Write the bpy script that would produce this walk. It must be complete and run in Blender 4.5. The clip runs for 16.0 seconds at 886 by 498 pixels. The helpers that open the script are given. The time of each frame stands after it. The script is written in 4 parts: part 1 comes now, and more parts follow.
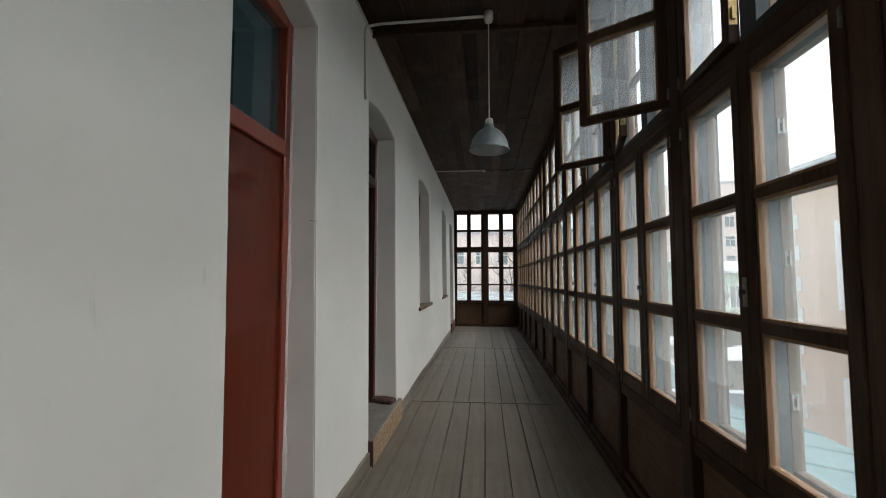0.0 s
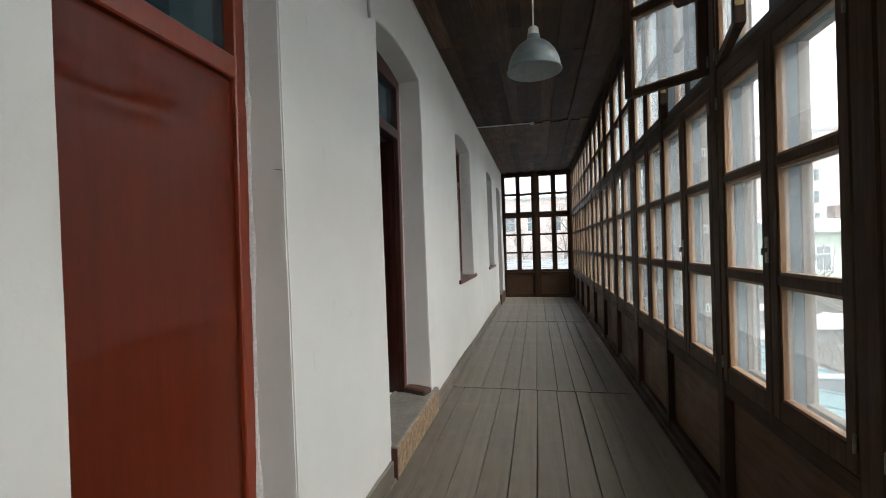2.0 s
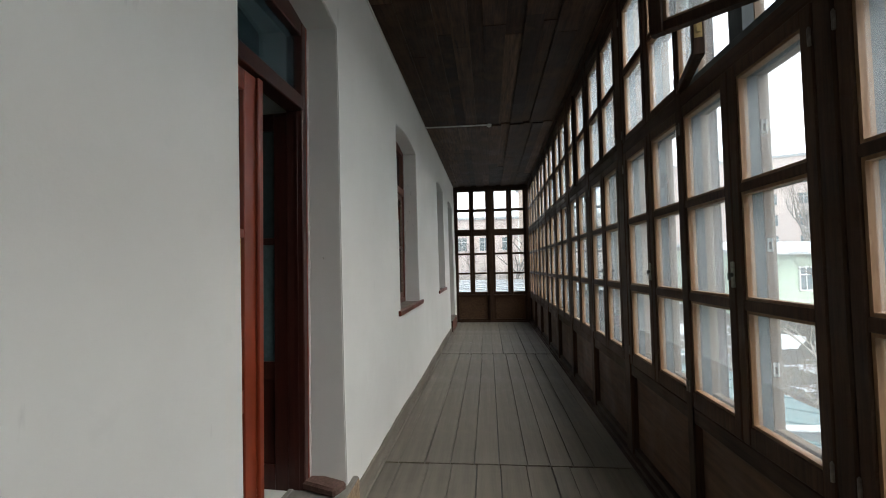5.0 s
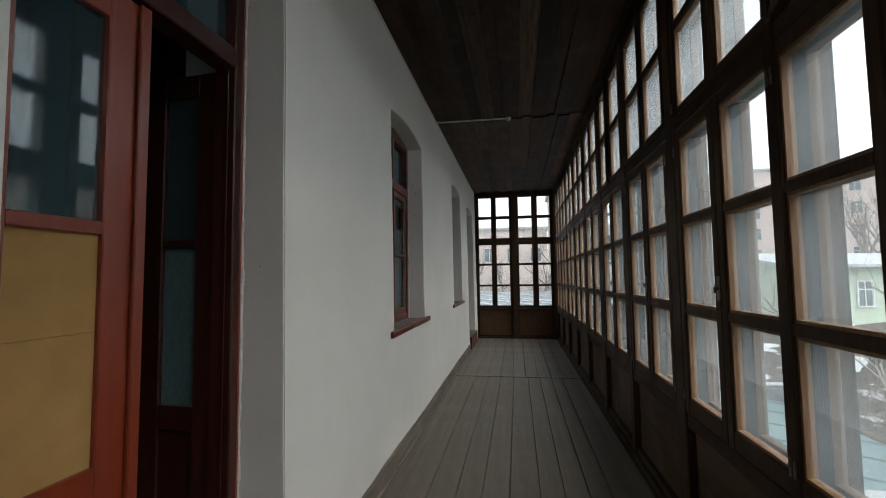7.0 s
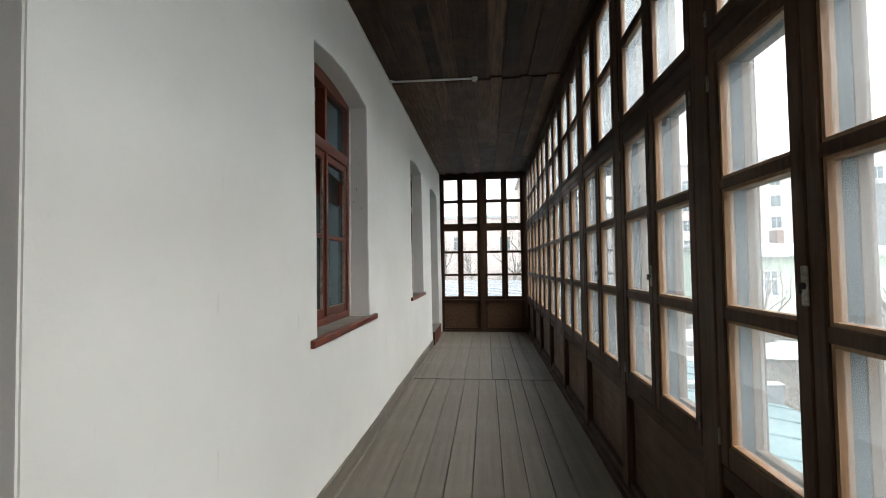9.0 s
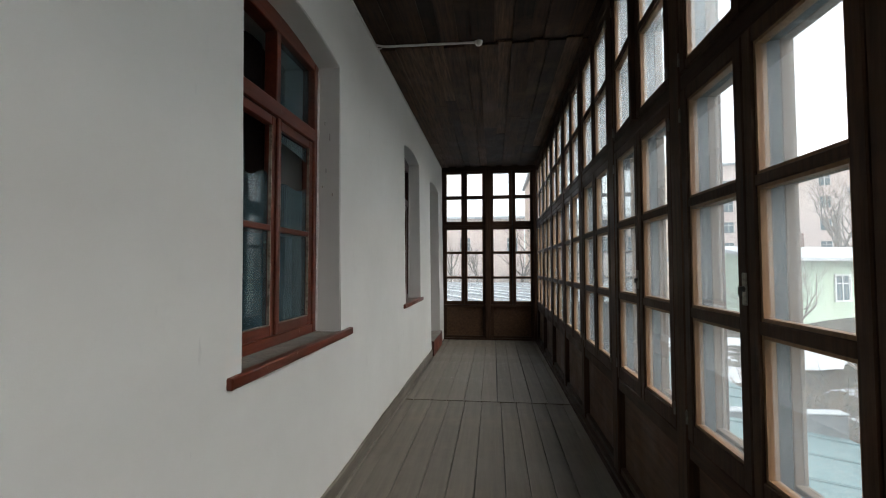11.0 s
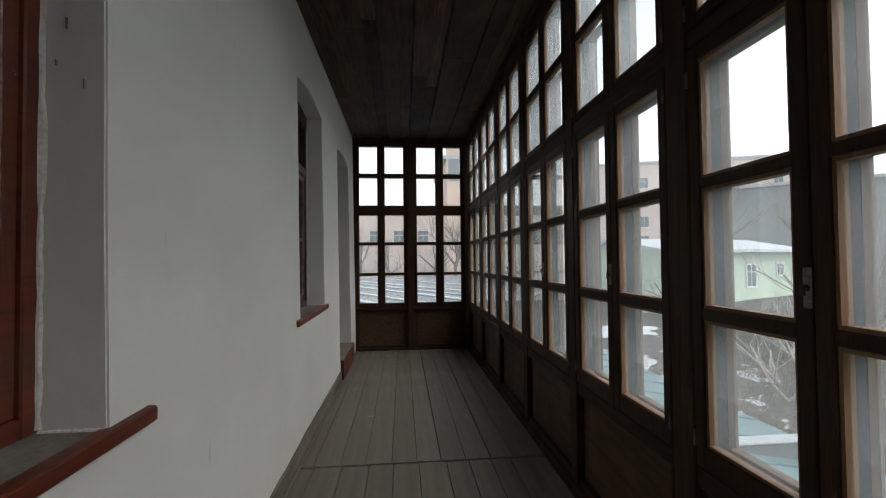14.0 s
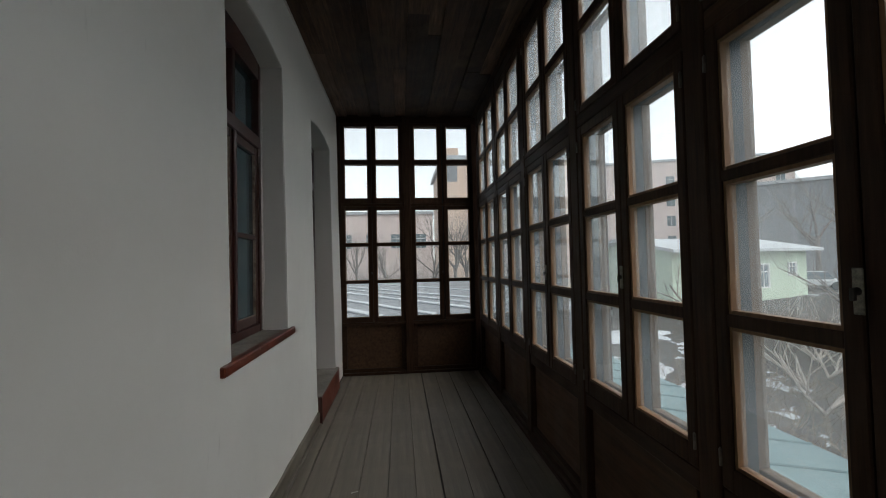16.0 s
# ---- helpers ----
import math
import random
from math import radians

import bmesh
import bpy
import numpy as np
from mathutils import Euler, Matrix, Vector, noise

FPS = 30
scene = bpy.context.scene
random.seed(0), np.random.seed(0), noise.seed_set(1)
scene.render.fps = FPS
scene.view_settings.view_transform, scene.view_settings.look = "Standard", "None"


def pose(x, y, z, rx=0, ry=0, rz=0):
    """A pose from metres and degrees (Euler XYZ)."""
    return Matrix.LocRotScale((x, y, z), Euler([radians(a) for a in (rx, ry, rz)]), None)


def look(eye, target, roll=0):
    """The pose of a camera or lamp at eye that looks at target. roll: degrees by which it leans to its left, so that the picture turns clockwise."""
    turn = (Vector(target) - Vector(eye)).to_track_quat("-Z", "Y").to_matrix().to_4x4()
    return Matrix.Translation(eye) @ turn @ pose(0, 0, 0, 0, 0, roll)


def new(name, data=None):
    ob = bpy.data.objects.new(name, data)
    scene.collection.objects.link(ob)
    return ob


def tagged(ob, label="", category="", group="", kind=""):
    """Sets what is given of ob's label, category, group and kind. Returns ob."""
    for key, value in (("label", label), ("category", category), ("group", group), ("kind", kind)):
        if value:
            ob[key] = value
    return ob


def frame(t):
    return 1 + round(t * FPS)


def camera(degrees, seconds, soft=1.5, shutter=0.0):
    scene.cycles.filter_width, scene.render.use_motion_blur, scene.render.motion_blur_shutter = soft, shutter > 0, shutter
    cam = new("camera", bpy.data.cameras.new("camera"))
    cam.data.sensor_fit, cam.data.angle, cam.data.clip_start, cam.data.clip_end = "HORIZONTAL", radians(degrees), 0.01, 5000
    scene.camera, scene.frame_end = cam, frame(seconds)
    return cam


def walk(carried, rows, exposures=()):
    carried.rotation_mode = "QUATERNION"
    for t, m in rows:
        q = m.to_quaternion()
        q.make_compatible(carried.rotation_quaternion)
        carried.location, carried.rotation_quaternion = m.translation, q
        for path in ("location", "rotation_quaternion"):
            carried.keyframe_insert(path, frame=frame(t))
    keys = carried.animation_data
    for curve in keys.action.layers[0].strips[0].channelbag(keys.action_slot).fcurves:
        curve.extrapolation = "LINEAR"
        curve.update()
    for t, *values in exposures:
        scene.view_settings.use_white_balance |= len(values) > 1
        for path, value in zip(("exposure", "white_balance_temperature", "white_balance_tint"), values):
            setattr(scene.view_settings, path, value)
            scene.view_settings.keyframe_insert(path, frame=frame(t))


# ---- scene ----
cam = camera(90.9, 16.0, 1.0)
PATH = [
    (0, (0.086, -0.404, 1.437), (-0.103, 1.582, 1.57), -0.0),
    (0.5, (0.092, -0.198, 1.43), (-0.073, 1.792, 1.531), -0.2),
    (1, (0.134, -0.008, 1.438), (-0.18, 1.965, 1.538), -0.3),
    (1.5, (0.146, 0.154, 1.426), (-0.295, 2.105, 1.432), -1.8),
    (2, (0.118, 0.36, 1.43), (-0.305, 2.315, 1.426), -1.6),
    (2.5, (0.102, 0.573, 1.432), (-0.189, 2.551, 1.403), -1.9),
    (3, (0.123, 0.841, 1.432), (-0.143, 2.824, 1.419), -1.8),
    (3.5, (0.104, 1.043, 1.429), (-0.138, 3.029, 1.409), -1.1),
    (4, (0.023, 1.225, 1.434), (-0.21, 3.211, 1.436), -1.1),
    (6.5, (0.093, 2.034, 1.45), (-0.08, 4.021, 1.599), -1.0),
    (7, (0.156, 2.266, 1.45), (-0.177, 4.234, 1.58), -0.7),
    (7.5, (0.191, 2.47, 1.442), (-0.241, 4.421, 1.529), -0.4),
    (8, (0.172, 2.691, 1.453), (-0.176, 4.658, 1.548), -0.8),
    (10.5, (0.212, 3.755, 1.448), (0.078, 5.75, 1.493), -0.0),
    (11, (0.207, 3.951, 1.462), (-0.023, 5.936, 1.543), -0.1),
    (11.5, (0.182, 4.156, 1.458), (-0.094, 6.135, 1.529), 0.3),
    (12, (0.084, 4.392, 1.456), (-0.182, 6.372, 1.538), -0.3),
    (12.5, (0.034, 4.642, 1.456), (-0.029, 6.641, 1.503), -1.5),
    (13, (0.029, 4.947, 1.46), (-0.031, 6.946, 1.517), -1.0),
    (13.5, (-0.001, 5.24, 1.456), (0.04, 7.239, 1.497), -0.6),
    (14, (-0.034, 5.55, 1.471), (0.151, 7.541, 1.52), -0.6),
    (14.5, (-0.021, 5.853, 1.462), (0.219, 7.837, 1.512), -0.4),
    (15, (-0.006, 6.177, 1.475), (0.227, 8.163, 1.53), -0.2),
    (15.5, (-0.044, 6.513, 1.477), (0.188, 8.499, 1.537), -0.4),
    (16, (-0.016, 6.824, 1.473), (0.181, 8.813, 1.537), -1.3),
]
walk(cam, [(t, look(eye, target, roll)) for t, eye, target, roll in PATH],
     [(0, 2.03, 6450, 10), (0.5, 2.05, 6450, 10), (1.0, 1.72, 6450, 10), (1.5, 2.22, 6450, 10), (2.0, 2.5, 6450, 10),
      (2.5, 2.63, 6450, 10), (3.0, 2.57, 6450, 10), (3.5, 2.32, 6450, 10), (4.0, 2.22, 6450, 10), (6.5, 1.81, 6450, 10),
      (7.0, 1.66, 6450, 10), (7.5, 2.66, 6450, 10), (8.0, 2.95, 6450, 10), (10.5, 1.9, 6480, 11), (11.0, 1.94, 6480, 11),
      (11.5, 2.12, 6480, 11), (12.0, 2.17, 6480, 11), (12.5, 2.09, 6480, 11), (13.0, 1.87, 6480, 11), (13.5, 1.99, 6480, 11),
      (14.0, 1.44, 6480, 11), (14.5, 1.24, 6480, 11), (15.0, 1.1, 6480, 11), (15.5, 1.21, 6480, 11), (16.0, 1.13, 6480, 11)])

# ---- light ----
world = bpy.data.worlds.new("overcast_sky")
scene.world = world
world.use_nodes = True
wn = world.node_tree
wn.nodes.clear()
w_out = wn.nodes.new("ShaderNodeOutputWorld")
w_bg = wn.nodes.new("ShaderNodeBackground")
w_sky = wn.nodes.new("ShaderNodeTexSky")
w_sky.sky_type = "NISHITA"
w_sky.sun_disc = False
w_sky.sun_elevation = radians(42)
w_sky.sun_rotation = radians(108)
w_sky.air_density, w_sky.dust_density, w_sky.ozone_density = 1.0, 1.6, 1.0
w_hsv = wn.nodes.new("ShaderNodeHueSaturation")
w_hsv.inputs["Saturation"].default_value = 0.19
wn.links.new(w_sky.outputs[0], w_hsv.inputs["Color"])
wn.links.new(w_hsv.outputs[0], w_bg.inputs["Color"])
wn.links.new(w_bg.outputs[0], w_out.inputs[0])
w_bg.inputs["Strength"].default_value = 0.15

sun = new("sun", bpy.data.lights.new("sun", "SUN"))
sun.data.energy, sun.data.angle, sun.data.color = 0.5, radians(40), (1.0, 0.97, 0.93)
sun.matrix_world = look((24, -8, 28), (0, 0, 0))


# ---- materials ----
def material(name, rough=0.6, metallic=0.0, spec=0.5):
    m = bpy.data.materials.new(name)
    m.use_nodes = True
    b = m.node_tree.nodes["Principled BSDF"]
    b.inputs["Roughness"].default_value = rough
    b.inputs["Metallic"].default_value = metallic
    b.inputs["Specular IOR Level"].default_value = spec
    return m, m.node_tree, b


def node(nt, kind, **values):
    n = nt.nodes.new(kind)
    for k, v in values.items():
        n.inputs[k].default_value = v
    return n


def coords(nt, scale=(1, 1, 1)):
    tc = nt.nodes.new("ShaderNodeTexCoord")
    mp = nt.nodes.new("ShaderNodeMapping")
    mp.inputs["Scale"].default_value = scale
    nt.links.new(tc.outputs["Object"], mp.inputs["Vector"])
    return mp.outputs["Vector"]


def ramp(nt, fac, stops):
    r = nt.nodes.new("ShaderNodeValToRGB")
    el = r.color_ramp.elements
    while len(el) < len(stops):
        el.new(0.5)
    for e, (p, c) in zip(el, stops):
        e.position, e.color = p, (*c, 1)
    nt.links.new(fac, r.inputs["Fac"])
    return r.outputs["Color"]


def mixed(nt, fac, a, b, mode="MIX"):
    m = nt.nodes.new("ShaderNodeMix")
    m.data_type, m.blend_type = "RGBA", mode
    for sock, val in ((m.inputs["Factor"], fac), (m.inputs["A"], a), (m.inputs["B"], b)):
        if isinstance(val, (int, float)):
            sock.default_value = val
        elif isinstance(val, tuple):
            sock.default_value = (*val, 1)
        else:
            nt.links.new(val, sock)
    return m.outputs["Result"]


def noise_fac(nt, vec, scale, detail=4.0, rough=0.6):
    n = node(nt, "ShaderNodeTexNoise", Scale=scale, Detail=detail, Roughness=rough)
    nt.links.new(vec, n.inputs["Vector"])
    return n.outputs["Fac"]


def bumped(nt, b, height, strength=0.3, distance=0.01):
    n = node(nt, "ShaderNodeBump", Strength=strength, Distance=distance)
    nt.links.new(height, n.inputs["Height"])
    nt.links.new(n.outputs["Normal"], b.inputs["Normal"])


def wood(name, dark, light, rough=0.55, grain=(18, 1.2, 18), bump=0.25, wear=None, island=False, spec=0.4, vary=0.35, tones=None, chips=None):
    """Sawn or painted wood with grain along y of grain's stretch, and a tone of its own for each piece."""
    m, nt, b = material(name, rough, spec=spec)
    vec = coords(nt, grain)
    g = noise_fac(nt, vec, 3.0, 6.0, 0.65)
    col = ramp(nt, g, [(0.3, dark), (0.72, light)])
    if island:
        rnd = nt.nodes.new("ShaderNodeNewGeometry").outputs["Random Per Island"]
    else:
        rnd = nt.nodes.new("ShaderNodeObjectInfo").outputs["Random"]
    tone = ramp(nt, rnd, tones or [(0.0, (1 - vary,) * 3), (1.0, (1 + vary * 0.4,) * 3)])
    col = mixed(nt, 1.0, col, tone, "MULTIPLY")
    big = noise_fac(nt, coords(nt), 2.3, 5.0)
    if wear:
        col = mixed(nt, ramp(nt, big, [(0.52, (0, 0, 0)), (0.75, (1, 1, 1))]), col, wear)
    if chips:
        spot = noise_fac(nt, coords(nt, (1, 1, 0.6)), 16.0, 5.0, 0.7)
        col = mixed(nt, ramp(nt, spot, [(chips, (0, 0, 0)), (chips + 0.03, (1, 1, 1))]), col, (0.30, 0.24, 0.19))
    nt.links.new(col, b.inputs["Base Color"])
    sway = 0.06 if rough < 0.4 else 0.25
    rr = ramp(nt, big, [(0.3, (rough * (1 - sway),) * 3), (0.7, (min(1, rough * (1 + sway)),) * 3)])
    nt.links.new(rr, b.inputs["Roughness"])
    bumped(nt, b, g, bump, 0.004)
    return m


def mottled(name, a, c, rough=0.8, scale=3.0, fine=60.0, bump=0.2, spec=0.3, metallic=0.0):
    m, nt, b = material(name, rough, metallic, spec)
    vec = coords(nt)
    big = noise_fac(nt, vec, scale, 6.0)
    small = noise_fac(nt, vec, fine, 3.0)
    col = ramp(nt, big, [(0.32, a), (0.7, c)])
    col = mixed(nt, 0.25, col, ramp(nt, small, [(0.35, tuple(x * 0.7 for x in a)), (0.65, tuple(min(1, x * 1.15) for x in c))]))
    nt.links.new(col, b.inputs["Base Color"])
    bumped(nt, b, small, bump, 0.003)
    return m


def glass(name, haze=0.06, tint=(0.97, 0.985, 0.98), gloss_rough=0.02, mirror=1.0, film_through=(0.78, 0.87, 0.94), film_back=(0.6, 0.62, 0.62), share=0.4, grazing=0.85):
    """Old window glass: clear, a mirror at a slant, with a film of dust in patches."""
    m = bpy.data.materials.new(name)
    m.use_nodes = True
    nt = m.node_tree
    nt.nodes.clear()
    out = nt.nodes.new("ShaderNodeOutputMaterial")
    clear = node(nt, "ShaderNodeBsdfTransparent", Color=(*tint, 1))
    gloss = node(nt, "ShaderNodeBsdfGlossy", Color=(1, 1, 1, 1), Roughness=gloss_rough)
    facing = node(nt, "ShaderNodeLayerWeight", Blend=0.5)
    p5 = nt.nodes.new("ShaderNodeMath")
    p5.operation = "POWER"
    p5.inputs[1].default_value = 5.0
    nt.links.new(facing.outputs["Facing"], p5.inputs[0])
    fres = nt.nodes.new("ShaderNodeMath")
    fres.operation = "MULTIPLY_ADD"
    fres.inputs[1].default_value, fres.inputs[2].default_value = grazing, 0.035 * mirror
    nt.links.new(p5.outputs[0], fres.inputs[0])
    a = nt.nodes.new("ShaderNodeMixShader")
    nt.links.new(fres.outputs[0], a.inputs[0])
    nt.links.new(clear.outputs[0], a.inputs[1])
    nt.links.new(gloss.outputs[0], a.inputs[2])
    dust = node(nt, "ShaderNodeBsdfTranslucent", Color=(*film_through, 1))
    dust2 = node(nt, "ShaderNodeBsdfDiffuse", Color=(*film_back, 1))
    d = nt.nodes.new("ShaderNodeMixShader")
    d.inputs[0].default_value = share
    nt.links.new(dust.outputs[0], d.inputs[1])
    nt.links.new(dust2.outputs[0], d.inputs[2])
    film = ramp(nt, noise_fac(nt, coords(nt, (1, 1, 1)), 2.5, 3.0), [(0.25, (haze * 0.75,) * 3), (0.8, (haze * 1.3,) * 3)])
    mix = nt.nodes.new("ShaderNodeMixShader")
    nt.links.new(film, mix.inputs[0])
    nt.links.new(a.outputs[0], mix.inputs[1])
    nt.links.new(d.outputs[0], mix.inputs[2])
    nt.links.new(mix.outputs[0], out.inputs["Surface"])
    return m


def plaster_material():
    m, nt, b = material("white_plaster", 0.85, spec=0.25)
    vec = coords(nt)
    big = noise_fac(nt, vec, 0.9, 6.0)
    mid = noise_fac(nt, vec, 6.0, 6.0)
    fine = noise_fac(nt, vec, 90.0, 3.0)
    col = ramp(nt, big, [(0.3, (0.65, 0.634, 0.597)), (0.7, (0.73, 0.716, 0.68))])
    col = mixed(nt, ramp(nt, mid, [(0.62, (0, 0, 0)), (0.8, (0.35, 0.35, 0.35))]), col, (0.58, 0.565, 0.54))
    # scuffs: short dark scratches where the wall has been rubbed
    sc = noise_fac(nt, coords(nt, (1, 9, 1.6)), 2.2, 4.0, 0.5)
    col = mixed(nt, ramp(nt, sc, [(0.70, (0, 0, 0)), (0.76, (0.28, 0.28, 0.28))]), col, (0.42, 0.40, 0.38))
    nt.links.new(col, b.inputs["Base Color"])
    h = mixed(nt, 0.3, ramp(nt, mid, [(0, (0, 0, 0)), (1, (1, 1, 1))]), ramp(nt, fine, [(0, (0, 0, 0)), (1, (1, 1, 1))]))
    bumped(nt, b, h, 0.25, 0.006)
    return m


PLASTER = plaster_material()
SASH = wood("dark_brown_stained_sash", (0.024, 0.012, 0.007), (0.070, 0.036, 0.020), 0.62, (16, 16, 1.0), 0.3, spec=0.16, vary=0.25)
BEAM = wood("dark_brown_stained_beam", (0.021, 0.011, 0.006), (0.062, 0.032, 0.018), 0.62, (16, 1.0, 16), 0.3, spec=0.16, vary=0.25)
APRON = wood("brown_stained_panel", (0.045, 0.022, 0.011), (0.12, 0.064, 0.034), 0.6, (10, 0.8, 10), 0.3, spec=0.25, vary=0.25)
PINE = wood("bare_pine_bead", (0.14, 0.074, 0.033), (0.245, 0.138, 0.065), 0.6, (20, 20, 1.2), 0.15, vary=0.25)
OUTER = wood("weathered_tan_outer_sash", (0.115, 0.08, 0.054), (0.165, 0.12, 0.084), 0.75, (10, 10, 0.8), 0.1, vary=0.1)
# the shade between the two window layers is put into this colour
CASING = wood("shade_dark_green_grey_casing", (0.040, 0.052, 0.055), (0.062, 0.076, 0.080), 0.7, (6, 6, 0.8), 0.05, vary=0.1, spec=0.12)
FLOOR = wood("worn_grey_brown_floorboard", (0.120, 0.101, 0.078), (0.198, 0.170, 0.133), 0.58, (7, 0.3, 7), 0.4, wear=(0.206, 0.178, 0.142), vary=0.16)
CEIL = wood("dark_stained_ceiling_board", (0.010, 0.0045, 0.003), (0.076, 0.037, 0.019), 0.6, (12, 0.9, 12), 0.35, spec=0.14, wear=(0.080, 0.050, 0.032), island=True, tones=[(0.0, (0.3, 0.3, 0.32)), (0.5, (0.75, 0.72, 0.7)), (0.8, (1.0, 1.0, 1.0)), (0.92, (1.35, 1.45, 1.55)), (1.0, (1.9, 2.2, 2.5))])
CEIL_NEAR = wood("dark_red_brown_ceiling_board", (0.007, 0.003, 0.002), (0.046, 0.020, 0.010), 0.6, (12, 0.9, 12), 0.35, spec=0.2, wear=(0.045, 0.022, 0.013), island=True, vary=0.5)
# far length: some boards much paler and bluer than the others
CEIL_FAR = wood("pale_grey_brown_ceiling_board", (0.012, 0.006, 0.004), (0.075, 0.040, 0.023), 0.65, (12, 0.9, 12), 0.35, spec=0.14, wear=(0.085, 0.060, 0.042), island=True, tones=[(0.0, (0.4, 0.38, 0.36)), (0.45, (0.9, 0.87, 0.85)), (0.65, (1.2, 1.2, 1.2)), (0.82, (1.9, 2.05, 2.15)), (1.0, (2.8, 3.2, 3.5))])
RED = wood("red_brown_painted_wood", (0.18, 0.026, 0.008), (0.235, 0.036, 0.011), 0.36, (10, 10, 0.8), 0.12, vary=0.15, spec=0.75, chips=0.78)
RED_WORN = wood("worn_red_brown_paint", (0.075, 0.014, 0.006), (0.165, 0.036, 0.015), 0.42, (10, 0.8, 10), 0.4, chips=0.67, wear=(0.10, 0.045, 0.03), vary=0.15)
# darker copy of RED with doorway shade in its colour; also for dark boards
DARK_RED = wood("shade_dark_red_brown_paint", (0.032, 0.009, 0.006), (0.062, 0.017, 0.011), 0.35, (10, 10, 0.8), 0.12, vary=0.15, spec=0.5)
OSB = mottled("raw_chipboard", (0.15, 0.092, 0.05), (0.44, 0.315, 0.20), 0.8, 22, 70, 0.5)
CARDBOARD = mottled("tan_fibreboard", (0.37, 0.215, 0.075), (0.42, 0.25, 0.09), 0.75, 2, 6, 0.02)
STEP_TOP = mottled("dusty_grey_step_top", (0.16, 0.145, 0.125), (0.27, 0.25, 0.22), 0.85, 4, 50)
GLASS = glass("window_glass", 0.05, mirror=1.0, film_through=(0.86, 0.95, 0.99), film_back=(0.5, 0.53, 0.54), share=0.12)
# haze raised in the upper panes to paint their bright glare at a slant
GLASS_UP = glass("hazier_upper_window_glass", 0.13, mirror=1.0, film_through=(0.86, 0.95, 0.99), film_back=(0.5, 0.53, 0.54), share=0.12)
GLASS_OUT = glass("outer_window_glass", 0.04, mirror=0.8, film_through=(0.88, 0.95, 0.98), share=0.2)
GLASS_OLD = glass("dusty_old_glass", 0.16, (0.62, 0.74, 0.77), 0.03, 1.75, (0.1, 0.2, 0.24), (0.13, 0.21, 0.235), 0.8)
ENAMEL = mottled("grey_enamel", (0.12, 0.15, 0.155), (0.17, 0.205, 0.21), 0.35, 6, 40, 0.05, 0.5)
ENAMEL_IN = mottled("pale_enamel_inside", (0.28, 0.31, 0.31), (0.36, 0.39, 0.385), 0.4, 6, 40, 0.05, 0.4)
PVC = mottled("off_white_plastic", (0.5, 0.48, 0.44), (0.62, 0.6, 0.56), 0.5, 6, 60, 0.03)
STEEL = mottled("dull_steel", (0.10, 0.09, 0.08), (0.22, 0.20, 0.18), 0.45, 9, 60, 0.05, 0.5, 0.9)
STEEL_DARK = mottled("blackened_steel", (0.015, 0.013, 0.012), (0.05, 0.045, 0.04), 0.5, 20, 60, 0.05, 0.5)
PLATE = mottled("worn_pale_plate", (0.10, 0.095, 0.075), (0.30, 0.285, 0.23), 0.5, 45, 90, 0.1, 0.5)
BRASS = mottled("tarnished_brass", (0.35, 0.25, 0.10), (0.50, 0.38, 0.18), 0.4, 9, 60, 0.05, 0.5, 0.9)
BRICK = mottled("old_brick", (0.085, 0.048, 0.038), (0.18, 0.105, 0.082), 0.9, 14, 80, 0.6)
# near-black grey: the gloom of the rooms is put into the colour
DARK = mottled("dark_unlit_grey", (0.05, 0.055, 0.055), (0.09, 0.10, 0.10), 0.9, 1.5, 40)
TEAL = mottled("pale_teal_paint", (0.11, 0.19, 0.20), (0.165, 0.26, 0.265), 0.7, 2, 40)
CURTAIN = mottled("dark_brown_curtain", (0.03, 0.016, 0.014), (0.06, 0.035, 0.03), 0.95, 3, 60)


# ---- building helpers ----
def box(bm, x0, x1, y0, y1, z0, z1, bevel=0.0):
    r = bmesh.ops.create_cube(bm, size=1.0)
    vs = r["verts"]
    for v in vs:
        v.co = Vector(((x0 + x1) / 2 + v.co.x * (x1 - x0), (y0 + y1) / 2 + v.co.y * (y1 - y0), (z0 + z1) / 2 + v.co.z * (z1 - z0)))
    if bevel:
        es = list({e for v in vs for e in v.link_edges})
        bmesh.ops.bevel(bm, geom=es, offset=bevel, segments=1, affect="EDGES")
    return vs


def mesh_of(name, bm, mat, smooth=False):
    me = bpy.data.meshes.new(name)
    bm.normal_update()
    bm.to_mesh(me)
    bm.free()
    me.materials.append(mat)
    if smooth:
        for p in me.polygons:
            p.use_smooth = True
    return me


def put(name, me, parent=None, m=None, label=""):
    ob = new(name, me)
    if parent is not None:
        ob.parent = parent
    if m is not None:
        ob.matrix_basis = m
    if label:
        ob["label"] = label
    return ob


def part(name, bm, mat, parent, label="", smooth=False, m=None):
    return put(name, mesh_of(name, bm, mat, smooth), parent, m, label)


def boxes(*rows, bevel=0.0):
    bm = bmesh.new()
    for r in rows:
        box(bm, *r, bevel=bevel)
    return bm


def thing(name, x, y, z, label, category, group="", kind=""):
    ob = new(name)
    ob.empty_display_size = 0.1
    ob.matrix_basis = pose(x, y, z)
    return tagged(ob, label, category, group, kind)


